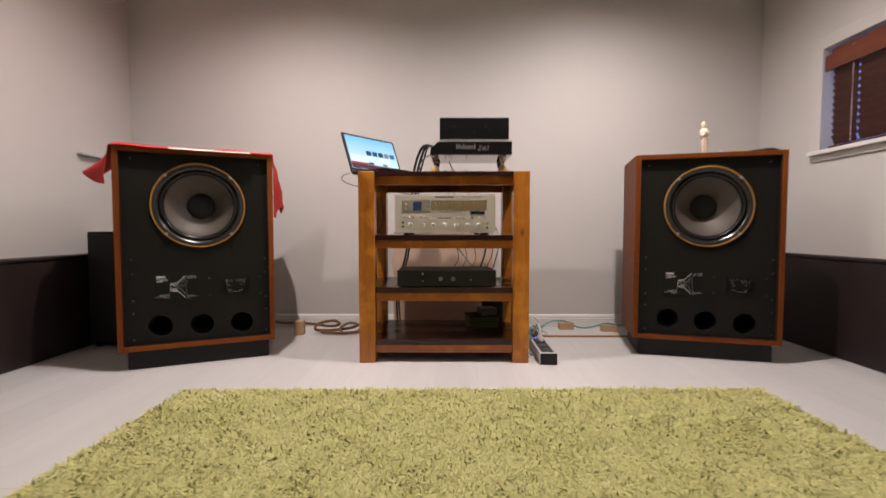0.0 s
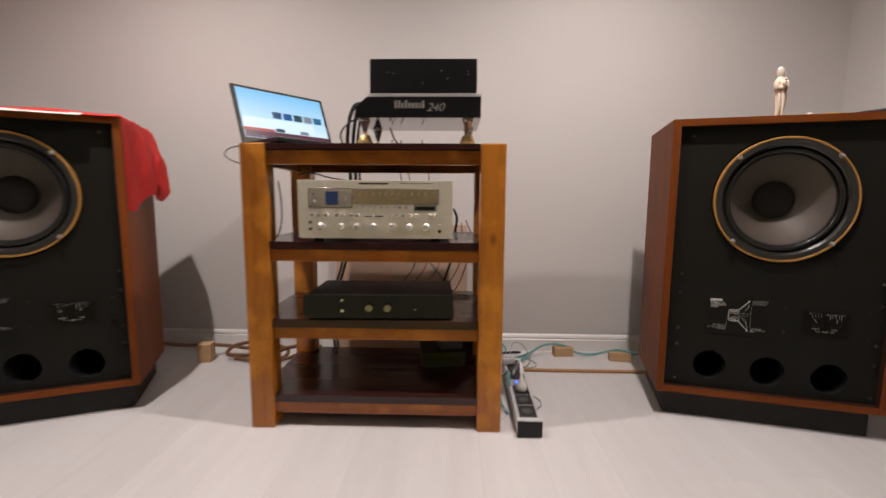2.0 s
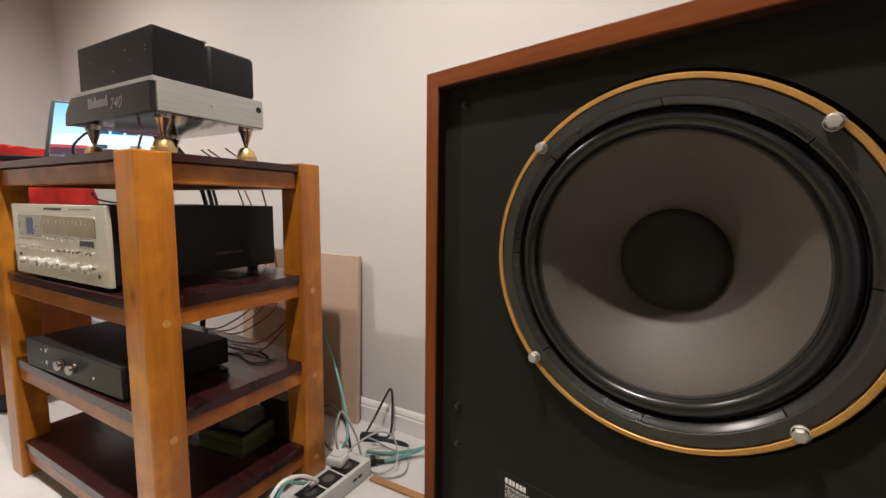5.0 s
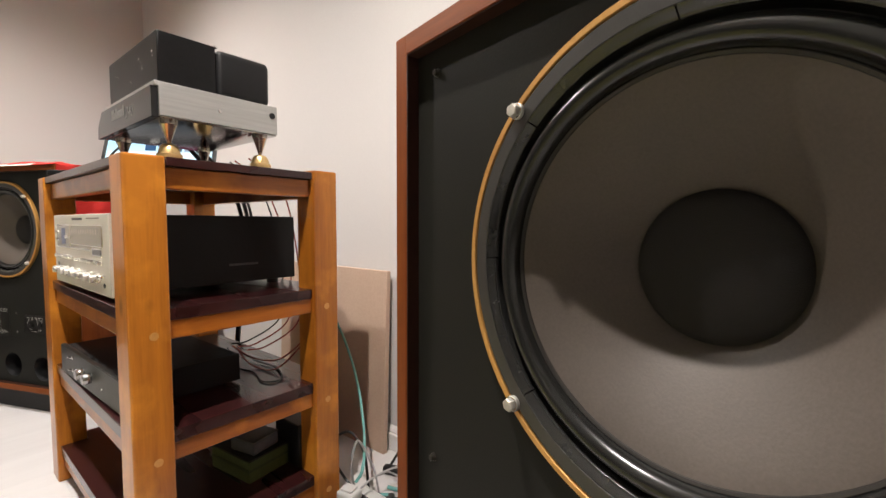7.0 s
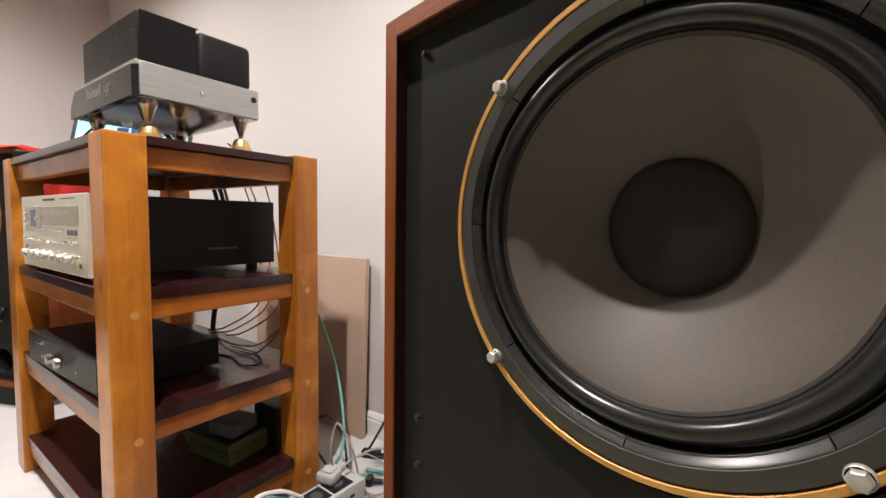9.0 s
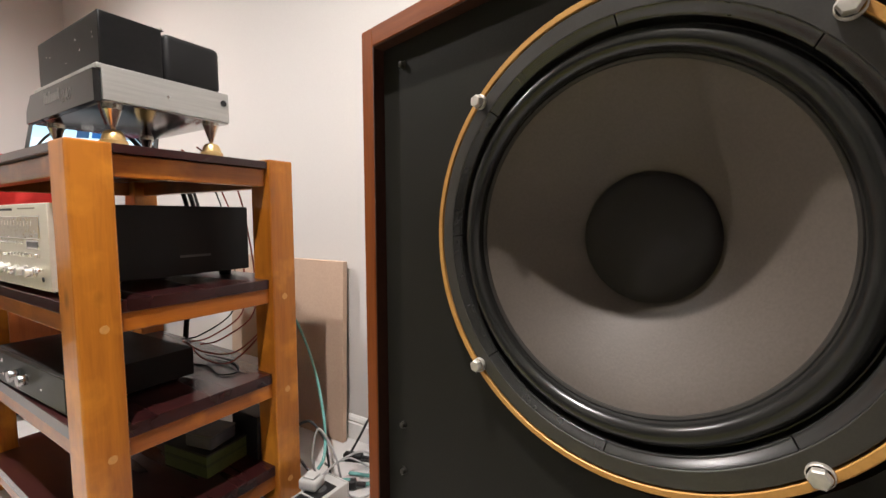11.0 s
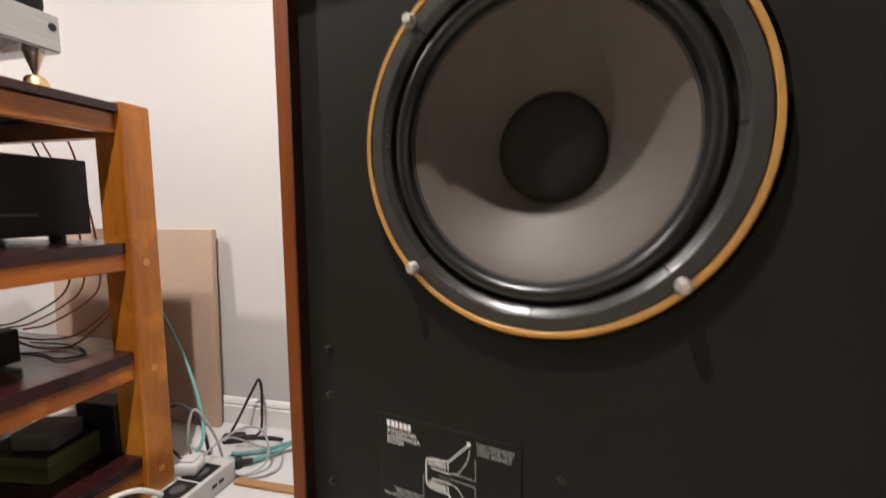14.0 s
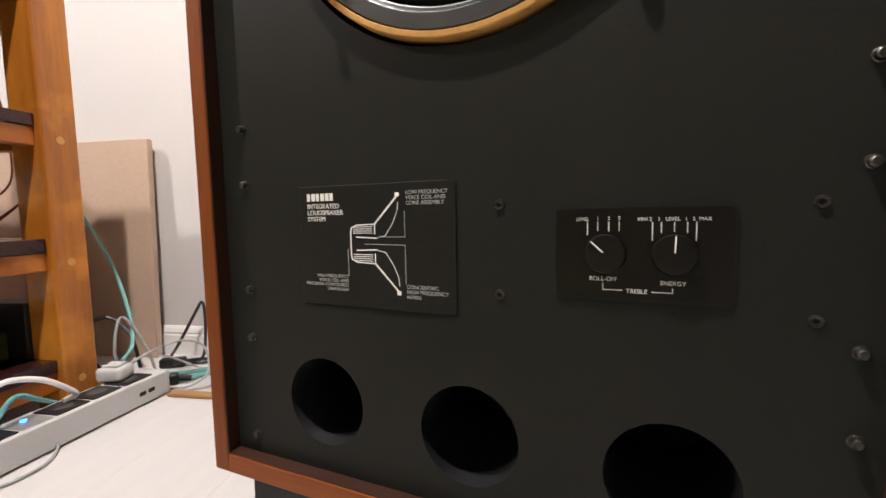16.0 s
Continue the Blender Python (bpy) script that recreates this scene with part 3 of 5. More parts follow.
    part("cone_edge", turned([(0.1494, -0.0098), (0.1486, -0.0095), (0.1466, -0.0106), (0.1460, -0.0128)], 96, TURN_F), CONEEDGE, drv, "dark brown glued cone edge")
    cone = [(0.1468, -0.0118), (0.1460, -0.0122)]
    for k in range(1, 13):
        q = k / 12
        cone.append((0.1460 - 0.0835 * q, -0.0122 - 0.0625 * q ** 1.15))
    part("cone", turned(cone, 96, TURN_F), CONE, drv, "grey-brown paper cone")
    cap = [(0.0630, -0.0755), (0.0612, -0.0712)]
    for k in range(1, 9):
        a = math.pi / 2 * k / 8
        cap.append((0.0600 * math.cos(a), -0.0712 + 0.012 * math.sin(a)))
    part("dust_cap", turned(cap, 64, TURN_F), DUSTCAP, drv, "dark domed dust cap")
    for k in range(4):
        a = radians(45 + 90 * k)
        bx, bz = 0.1945 * math.cos(a), 0.1945 * math.sin(a)
        mb = TURN_F @ Matrix.Translation((bx, bz, 0.0085)) @ Matrix.Rotation(k * 0.4, 4, "Z")
        bolt = turned([(0.0075, 0), (0.0075, 0.0035), (0.0068, 0.0042)], 24)
        hexa = turned([(0.0064, 0.004), (0.0064, 0.0088), (0.0055, 0.0102), (0, 0.0106)], 6)
        bolt = join(bolt, hexa)
        bolt.transform(mb)
        part("bolt", bolt, BOLTM, drv, "dull nickel bolt", smooth=25)
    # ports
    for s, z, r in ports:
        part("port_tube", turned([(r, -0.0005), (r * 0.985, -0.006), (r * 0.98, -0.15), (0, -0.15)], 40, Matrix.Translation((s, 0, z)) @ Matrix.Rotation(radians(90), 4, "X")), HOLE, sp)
    # screws round the baffle
    spots = [(-0.269, 0.976)] + [(-0.2755, z) for z in (0.507, 0.442, 0.316, 0.257, 0.133)] + [(0.269, 0.976)] + [(0.2935, z) for z in (0.501, 0.433, 0.304, 0.241, 0.131)]
    for s, z in spots:
        part("screw", turned([(0.0052, 0.0), (0.0052, 0.0012), (0.0042, 0.0018), (0.0038, 0.0055), (0.0028, 0.0065), (0, 0.0068)], 16, Matrix.Translation((s, 0, z)) @ Matrix.Rotation(radians(90), 4, "X")), SCREW, sp)
    for s, z in ((0.0395, 0.411), (0.0395, 0.329), (0.2685, 0.4076), (0.2685, 0.3238)):
        part("screw", turned([(0.0018, 0.0), (0.0022, 0.0012), (0.0044, 0.0016), (0.0050, 0.0)], 14, Matrix.Translation((s, 0, z)) @ Matrix.Rotation(radians(90), 4, "X")), SCREW, sp)
    # printed plate with the sectional drawing
    pl = part("label_plate", box(-0.197, -0.008, -0.0015, 0.0, 0.306, 0.436, 0.0006, 1), PLATE, sp, "black plate with white printed drawing")
    pl.location.x = 0.0050
    Y = -0.0017
    part("brand_bar", join(*[box(-0.1855 + k * 0.0062, -0.1855 + k * 0.0062 + w, Y - 0.0002, Y + 0.0004, 0.4200, 0.4280) for k, w in enumerate((0.0042, 0.0048, 0.0040, 0.0046, 0.0050, 0.0041))]), PRINT, pl)
    lettering("print", "INTEGRATED\nLOUDSPEAKER\nSYSTEM", 0.0072, PRINT, pl, face_at(-0.1855, Y, 0.4118))
    lettering("print", "LOW FREQUENCY\nVOICE COIL AND\nCONE ASSEMBLY", 0.0055, DIMPRINT, pl, face_at(-0.0615, Y, 0.4240))
    lettering("print", "HIGH FREQUENCY\nVOICE COIL AND\nPRECISION CONTOURED\nDIAPHRAGM", 0.0050, DIMPRINT, pl, face_at(-0.1335, Y, 0.3368), "RIGHT")
    lettering("print", "CONCENTRIC\nHIGH FREQUENCY\nHORN", 0.0055, DIMPRINT, pl, face_at(-0.0625, Y, 0.3292))
    zc = 0.374
    lines = []
    for g in (1, -1):
        lines.append(stroke([(-0.0985, zc + g * 0.0205), (-0.0715, zc + g * 0.0485)], 0.0017, Y))
        lines.append(stroke([(-0.0945, zc + g * 0.007), (-0.086, zc + g * 0.0085), (-0.0765, zc + g * 0.022), (-0.071, zc + g * 0.035), (-0.0705, zc + g * 0.043)], 0.0006, Y))
        lines.append(stroke([(-0.1275, zc + g * 0.0165), (-0.121, zc + g * 0.0195), (-0.0985, zc + g * 0.0205), (-0.0985, zc + g * 0.010)], 0.0012, Y))
        lines.append(stroke([(-0.1285, zc), (-0.1285, zc + g * 0.010), (-0.1275, zc + g * 0.0165)], 0.0014, Y))
        lines += [stroke([(-0.1255, zc + g * (0.0112 + 0.0021 * q)), (-0.1015, zc + g * (0.0114 + 0.0022 * q))], 0.0008, Y) for q in range(4)]
        lines.append(stroke([(-0.1215, zc + g * 0.0070), (-0.0955, zc + g * 0.0060)], 0.0012, Y))
        lines.append(box(-0.0735, -0.0690, Y - 0.0003, Y, zc + g * 0.0500 - 0.0020, zc + g * 0.0500 + 0.0020))
    part("drawing", join(*lines), PRINT, pl, smooth=0)
    part("leader_line", stroke([(-0.0630, 0.4075), (-0.0630, zc + 0.0075), (-0.0925, zc + 0.0075)], 0.0005, Y), DIMPRINT, pl, smooth=0)
    part("leader_line", stroke([(-0.0630, 0.3335), (-0.0630, zc - 0.0008), (-0.1110, zc - 0.0002)], 0.0005, Y), DIMPRINT, pl, smooth=0)
    part("leader_line", stroke([(-0.1325, 0.3395), (-0.1325, zc - 0.006), (-0.1285, zc - 0.006)], 0.0005, Y), DIMPRINT, pl, smooth=0)
    # treble control panel
    def rounded(xa, xb, za, zb, r, n=5):
        res = []
        for cx, cz, a0 in ((xb - r, zb - r, 0), (xa + r, zb - r, 90), (xa + r, za + r, 180), (xb - r, za + r, 270)):
            res += [(cx + r * math.cos(radians(a0 + 90 * k / n)), cz + r * math.sin(radians(a0 + 90 * k / n))) for k in range(n + 1)]
        return res
    part("panel_rim", prism(rounded(0.0880, 0.2208, 0.3302, 0.4078, 0.006), -0.0012, 0.0, "y"), HOLE, sp)
    cp = part("control_panel", prism(rounded(0.0850, 0.2138, 0.3322, 0.4058, 0.0045), -0.0022, -0.0004, "y"), PANELM, sp, "glossy black treble control panel")
    cp.location.x = 0.0050
    Y = -0.0024
    ks = ((0.1245, 0.3690, 137), (0.1745, 0.3690, 88))
    for kx, kz, ang in ks:
        part("knob", turned([(0.0160, 0.0), (0.0158, 0.0050), (0.0150, 0.0062), (0.0120, 0.0066), (0, 0.0067)], 40, Matrix.Translation((kx, -0.002, kz)) @ Matrix.Rotation(radians(90), 4, "X")), PANELM, cp)
        ca, sa = math.cos(radians(ang)), math.sin(radians(ang))
        part("pointer", stroke([(kx + 0.002 * ca, kz + 0.002 * sa), (kx + 0.0150 * ca, kz + 0.0150 * sa)], 0.0011, -0.0089), PRINT, cp, smooth=0)
    ticks = [((0.1105, 0.3945), (0.1105, 0.3840))] + [((x, 0.3950), (x, 0.3875)) for x in (0.1185, 0.1270, 0.1348)]
    ticks += [((0.1590, 0.3945), (0.1590, 0.3800)), ((0.1652, 0.3945), (0.1652, 0.3860)), ((0.1742, 0.3945), (0.1742, 0.3870)), ((0.1830, 0.3945), (0.1830, 0.3860)), ((0.1890, 0.3945), (0.1890, 0.3800))]
    for a, b in ticks:
        part("tick", stroke([a, b], 0.0007, Y), PRINT, cp, smooth=0)
    for txt, x, z, sz in (("LEVEL", 0.1065, 0.3960, 0.0046), ("1", 0.1185, 0.3965, 0.0046), ("2", 0.1270, 0.3965, 0.0046), ("3", 0.1348, 0.3965, 0.0046),
                          ("MIN 2", 0.1535, 0.3955, 0.0046), ("1", 0.1635, 0.3955, 0.0046), ("LEVEL", 0.1730, 0.3955, 0.0046), ("1", 0.1820, 0.3955, 0.0046), ("2  MAX", 0.1925, 0.3955, 0.0046),
                          ("ROLL-OFF", 0.1230, 0.3465, 0.0056), ("ENERGY", 0.1742, 0.3448, 0.0056), ("TREBLE", 0.1485, 0.3372, 0.0056)):
        lettering("print", txt, sz * 0.86, PRINT, cp, face_at(x, Y, z), "CENTER")
    part("bracket", stroke([(0.1230, 0.3445), (0.1230, 0.3392), (0.1380, 0.3392)], 0.0006, Y), PRINT, cp, smooth=0)
    part("bracket", stroke([(0.1590, 0.3388), (0.1740, 0.3388), (0.1740, 0.3425)], 0.0006, Y), PRINT, cp, smooth=0)
    return sp


LIFT = 0.007     # height of the plinths and rack feet
SPK_R = pose(1.312, 2.215, LIFT, 0, 0, -14)
SPK_L = pose(-1.196, 2.127, LIFT, 0, 0, 23.5)
spk = loudspeaker(SPK_R, "large teak loudspeaker with a black baffle, ivory figurine on top")
spk2 = copy_thing(spk, SPK_L)
spk2["label"] = "large teak loudspeaker with a black baffle under a red cloth"

# ---- rack ----
rack = thing("hifi_rack", pose(-0.006, 2.131, LIFT), "orange-stained pine rack with four dark mahogany shelves", "rack")
RX0, RX1, RD, RH, PW, PD = -0.416, 0.416, 0.488, 0.931, 0.078, 0.074
for px in (RX0, RX1 - PW):
    for py in (0.0, RD - PD):
        part("post", box(px, px + PW, py, py + PD, -0.007, RH + (0.006 if py > 0 else 0), 0.004), PINE_Z, rack)
for top, tb, rh in ((0.9305, 0.018, 0.046), (0.622, 0.025, 0.040), (0.366, 0.028, 0.040), (0.107, 0.027, 0.040)):
    e = 0.0015
    if top > 0.9:
        outline = [(RX0 + PW + e, 0.004), (RX1 - PW - e, 0.004), (RX1 - PW - e, PD + e), (RX1 - 0.003, PD + e), (RX1 - 0.003, RD - PD - e), (RX1 - PW - e, RD - PD - e), (RX1 - PW - e, RD - 0.004),
                   (RX0 + PW + e, RD - 0.004), (RX0 + PW + e, RD - PD - e), (RX0 + 0.003, RD - PD - e), (RX0 + 0.003, PD + e), (RX0 + PW + e, PD + e)]
    else:
        outline = [(RX0 + PW + e, 0.010), (RX1 - PW - e, 0.010), (RX1 - PW - e, PD + e), (RX1 - 0.012, PD + e), (RX1 - 0.012, RD - PD - e), (RX1 - PW - e, RD - PD - e), (RX1 - PW - e, RD - 0.010),
                   (RX0 + PW + e, RD - 0.010), (RX0 + PW + e, RD - PD - e), (RX0 + 0.012, RD - PD - e), (RX0 + 0.012, PD + e), (RX0 + PW + e, PD + e)]
    part("shelf", prism(outline, top - tb, top, "z", 0.0015), MAHOG, rack, "dark glossy mahogany shelf")
    z1, z0 = top - tb - 0.0005, top - tb - rh
    part("rail", box(RX0 + PW, RX1 - PW, 0.016, 0.044, z0, z1, 0.003), PINE_X, rack)
    part("rail", box(RX0 + PW, RX1 - PW, RD - 0.044, RD - 0.016, z0, z1, 0.003), PINE_X, rack)
    for sx in (RX0 + 0.016, RX1 - 0.044):
        part("rail", box(sx, sx + 0.028, PD, RD - PD, z0, z1, 0.003), PINE_Y, rack)
    if top < 0.9:
        for py in (PD / 2 + 0.006, RD - PD / 2):
            for sx, sg in ((RX1, 1), (RX0, -1)):
                pm = Matrix.Translation((sx, py, (z0 + z1) / 2 - 0.004)) @ Matrix.Rotation(radians(90 * sg), 4, "Y")
                part("dowel_plug", turned([(0.0086, -0.001), (0.0083, 0.0006), (0, 0.0008)], 18, pm), PLUG, rack)

# ---- stereo receiver ----
rec = thing("stereo_receiver", pose(0.001, 2.149, 0.622 + LIFT, 0, 0, 1.2), "champagne-silver vintage stereo receiver in a black case on the rack", "receiver")
RW, RHT = 0.490, 0.184
Z0 = 0.012
part("faceplate", box(-RW / 2, RW / 2, -0.008, 0.004, Z0, Z0 + RHT, 0.002), CHAMP, rec, "champagne aluminium faceplate")
part("case", box(-RW / 2 + 0.006, RW / 2 - 0.006, 0.004, 0.445, Z0 + 0.004, Z0 + RHT - 0.001, 0.003), BLACKMETAL, rec, "black sheet-metal case")
for fx in (-0.19, 0.19):
    for fy in (0.03, 0.40):
        part("foot", turned([(0.016, 0.0), (0.016, 0.014), (0.013, 0.0165), (0, 0.0165)], 24, pose(fx, fy, 0.0)), BLACKPLAS, rec)


def uv(u, v):
    return -RW / 2 + u * RW, Z0 + RHT * (1 - v)


def inset(u0, u1, v0, v1, material, name, parent, proud=0.0012, label=""):
    xa, za = uv(u0, v1)
    xb, zb = uv(u1, v0)
    return part(name, box(xa, xb, -0.008 - proud, -0.0072, za, zb, 0.0005, 1), material, parent, label)


inset(0.068, 0.352, 0.135, 0.475, CHROME, "bezel", rec, 0.0008)
mt = inset(0.073, 0.347, 0.150, 0.460, METERM, "meter_panel", rec, 0.0014)
inset(0.180, 0.262, 0.190, 0.420, SCOPE, "scope_screen", mt, 0.0020, "small blue oscilloscope screen")
inset(0.356, 0.910, 0.140, 0.415, CHROME, "bezel", rec, 0.0008)
dialw = inset(0.361, 0.905, 0.152, 0.402, CHAMPDARK, "tuning_dial", rec, 0.0014, "bronze-tinted tuning dial window")
for k in range(11):
    inset(0.40 + 0.042 * k, 0.4025 + 0.042 * k, 0.20, 0.26, CHAMP, "dial_mark", dialw, 0.0017)
inset(0.745, 0.893, 0.425, 0.530, CHROME, "bezel", rec, 0.0012)
inset(0.755, 0.885, 0.445, 0.510, BLACKGLOSS, "slot", rec, 0.0018)
for k in range(9):
    inset(0.37 + 0.04 * k, 0.385 + 0.04 * k, 0.445, 0.475, CHROME, "button", rec, 0.003)


def knob(u, v, r, h, material, parent, name="knob", label=""):
    x, z = uv(u, v)
    return part(name, turned([(r, 0), (r, h * 0.25), (r * 0.86, h * 0.32), (r * 0.82, h * 0.92), (r * 0.70, h), (0, h)], 28, Matrix.Translation((x, -0.008, z)) @ Matrix.Rotation(radians(90), 4, "X")), material, parent, label)


for u in (0.15, 0.275, 0.38, 0.49, 0.61, 0.72, 0.83):
    knob(u, 0.795, 0.0112, 0.020, KNOBM, rec, label="polished metal control knob")
for u in (0.095, 0.135, 0.185, 0.255, 0.30, 0.345, 0.385, 0.60, 0.64, 0.68, 0.725, 0.765, 0.85, 0.89):
    knob(u, 0.60, 0.0055, 0.010, CHROME, rec, "push_button")
for u, v in ((0.11, 0.25), (0.11, 0.36), (0.31, 0.31)):
    knob(u, v, 0.0055, 0.008, CHROME, rec, "push_button")
for u, v in ((0.078, 0.725), (0.078, 0.84), (0.915, 0.87)):
    x, z = uv(u, v)
    part("jack", turned([(0.0052, 0.0), (0.0052, 0.0014), (0, 0.0015)], 18, Matrix.Translation((x, -0.008, z)) @ Matrix.Rotation(radians(90), 4, "X")), BLACKPLAS, rec)
knob(0.915, 0.76, 0.0045, 0.012, CHROME, rec, "toggle")
inset(0.43, 0.55, 0.605, 0.625, BLACKPLAS, "slider_slot", rec, 0.0006)
knob(0.49, 0.615, 0.004, 0.009, CHROME, rec, "slider")
inset(0.395, 0.585, 0.045, 0.075, BLACKPLAS, "brand_bar", rec, 0.0004)
inset(0.66, 0.87, 0.045, 0.062, METERM, "caption_bar", rec, 0.0004)
part("side_badge", box(RW / 2 - 0.0062, RW / 2 - 0.0056, 0.25, 0.33, Z0 + 0.050, Z0 + 0.056), DARKGREY, rec)

# ---- preamplifier ----
pre = thing("preamplifier", pose(0.008, 2.150, 0.366 + LIFT, 0, 0, 2), "slim black preamplifier with two knobs on the rack shelf", "amplifier")
part("case", box(-0.240, 0.240, 0.006, 0.265, 0.008, 0.080, 0.003), BLACKMETAL, pre)
part("faceplate", box(-0.243, 0.243, -0.006, 0.006, 0.006, 0.084, 0.002), FACEBLK, pre, "satin black anodised faceplate")
for fx in (-0.2, 0.2):
    for fy in (0.04, 0.23):
        part("foot", turned([(0.014, 0.0), (0.014, 0.010), (0, 0.010)], 20, pose(fx, fy, 0.0)), BLACKPLAS, pre)
for kx in (-0.030, 0.030):
    part("knob", turned([(0.0135, 0), (0.0135, 0.015), (0.0120, 0.0175), (0, 0.0178)], 32, Matrix.Translation((kx, -0.006, 0.044)) @ Matrix.Rotation(radians(90), 4, "X")), DARKCHROME, pre, "dark polished metal knob")
for kz in (0.032, 0.066):
    part("toggle", join(turned([(0.0048, 0), (0.0048, 0.003), (0, 0.003)], 16, Matrix.Translation((-0.118, -0.006, kz)) @ Matrix.Rotation(radians(90), 4, "X")),
                        tube([(-0.118, -0.008, kz), (-0.117, -0.018, kz + 0.005)], 0.0018, 8, smooth=False)), CHROME, pre)
part("indicator", turned([(0.0025, 0), (0.0025, 0.002), (0, 0.0025)], 14, Matrix.Translation((0.118, -0.006, 0.036)) @ Matrix.Rotation(radians(90), 4, "X")), GREYPLAS, pre)
for k in range(6):
    part("socket", turned([(0.006, 0), (0.006, 0.012), (0.004, 0.012), (0.004, 0.002), (0, 0.002)], 14, Matrix.Translation((-0.15 + 0.055 * k, 0.265, 0.045)) @ Matrix.Rotation(radians(-90), 4, "X")), BRASS, pre)

# ---- valve amplifier ----
amp = thing("valve_amplifier", pose(0.0, 2.218, 0.9305 + LIFT), "black and steel valve amplifier on brass-footed spikes", "amplifier")
B0, B1 = 0.094, 0.167
part("chassis", box(-0.030, 0.335, 0.004, 0.272, B0 + 0.002, B1, 0.0015), STEEL, amp, "brushed steel chassis")
part("bottom_plate", box(-0.074, 0.333, 0.006, 0.270, B0 - 0.002, B0 + 0.0022, 0.0006, 1), DARKCHROME, amp, "polished dark metal bottom plate")
part("top_trim", box(-0.030, 0.335, -0.004, 0.0045, B1 - 0.010, B1 + 0.0005, 0.001), STEEL, amp)
part("front_panel", prism([(-0.078, B0 - 0.003), (0.332, B0 - 0.003), (0.332, B1 - 0.011), (-0.036, B1 - 0.011), (-0.072, B0 + 0.028)], -0.010, 0.003, "y", 0.001), BLACKGLOSS, amp, "black glass nameplate panel")
part("left_end", prism([(-0.076, B0), (-0.031, B0), (-0.031, B1 - 0.012), (-0.038, B1 - 0.012)], 0.004, 0.24, "y", 0.001), BLACKMETAL, amp)
logo = [box(0.055 + 0.011 * k, 0.0625 + 0.011 * k, -0.0108, -0.0100, B0 + 0.026, B0 + (0.050 if k in (0, 1, 3, 8) else 0.043)) for k in range(9)]
part("brand_bar", join(*logo), LOGOM, amp, smooth=0)
lettering("model_number", "240", 0.036, LOGOM, amp, face_at(0.158, -0.0104, B0 + 0.017), slant=0.4)
part("valve_cover", box(-0.028, 0.320, 0.008, 0.128, B1 + 0.001, B1 + 0.112, 0.003), COVERM, amp, "satin black valve cover")
part("transformer_can", box(-0.028, 0.322, 0.130, 0.262, B1 + 0.001, B1 + 0.109, 0.014, 4), BLACKMETAL, amp, "black rounded transformer can")
part("side_stud", turned([(0.0035, 0), (0.0035, 0.003), (0, 0.004)], 14, Matrix.Translation((0.335, 0.128, B0 + 0.034)) @ Matrix.Rotation(radians(90), 4, "Y")), CHROME, amp)
part("side_jack", turned([(0.0075, 0), (0.0075, 0.002), (0.005, 0.002), (0, 0.0015)], 18, Matrix.Translation((0.335, 0.258, B0 + 0.048)) @ Matrix.Rotation(radians(90), 4, "Y")), BLACKPLAS, amp)
part("cover_stud", turned([(0.005, 0), (0.005, 0.003), (0, 0.006)], 14, pose(0.316, 0.129, B1 + 0.110)), CHROME, amp)
for fx, fy in ((-0.052, 0.040), (0.293, 0.034), (0.301, 0.242), (-0.045, 0.245)):
    sp_ = part("spike", turned([(0.018, B0 - 0.001), (0.018, B0 - 0.008), (0.0165, B0 - 0.010), (0.004, 0.046), (0, 0.040)], 28, pose(fx, fy, 0)), SPIKEM, amp, "turned steel spike")
    part("spike_cup", turned([(0.0, 0.0), (0.0245, 0.0), (0.0260, 0.002), (0.0260, 0.0095), (0.0246, 0.0105), (0.0246, 0.0125), (0.0260, 0.0135), (0.0258, 0.0200), (0.0235, 0.0225), (0.0222, 0.0230), (0.0205, 0.0310), (0.0165, 0.0390), (0.0130, 0.0420), (0.006, 0.0435), (0.004, 0.042), (0, 0.041)], 32, pose(fx, fy, 0)), BRASS, sp_, "brass cup")
# small chrome dots stand in for the glints on the valve cover's front
for gx, gz in ((0.03, 0.07), (0.05, 0.066), (0.145, 0.035), (0.205, 0.074), (0.29, 0.072), (0.292, 0.062), (0.225, 0.05)):
    part("cover_glint", turned([(0.0016, 0), (0.0016, 0.0006), (0, 0.001)], 8, Matrix.Translation((gx, 0.008, B1 + gz)) @ Matrix.Rotation(radians(90), 4, "X")), CHROME, amp)

# ---- laptop ----
lap = thing("laptop", pose(-0.484, 2.288, 0.9305 + LIFT, 0, 0, 50), "open black laptop with a bright blue screen on the rack", "laptop")
LW, LD = 0.372, 0.245
part("base", box(0, LW, -LD, 0.0, 0.004, 0.020, 0.004), BLACKPLAS, lap)
part("keyboard", join(*[box(0.020 + 0.0222 * i, 0.039 + 0.0222 * i, -0.140 + 0.0215 * j, -0.1215 + 0.0215 * j, 0.0195, 0.0215, 0.0008, 1) for i in range(15) for j in range(5)]), DARKGREY, lap)
part("touchpad", box(0.13, 0.24, -0.225, -0.155, 0.0195, 0.0205, 0.0004, 1), DARKGREY, lap)
for fx in (0.03, LW - 0.03):
    for fy in (-0.03, -0.215):
        part("foot", box(fx - 0.012, fx + 0.012, fy - 0.004, fy + 0.004, 0.0, 0.0045), BLACKPLAS, lap)
lid_m = Matrix.Translation((0, 0.0, 0.016)) @ Matrix.Rotation(radians(-22), 4, "X")


def lidbox(name, x0, x1, z0, z1, y0, y1, material, parent, label="", bevel=0.0):
    bm = box(x0, x1, y0, y1, z0, z1, bevel)
    bm.transform(lid_m)
    return part(name, bm, material, parent, label)


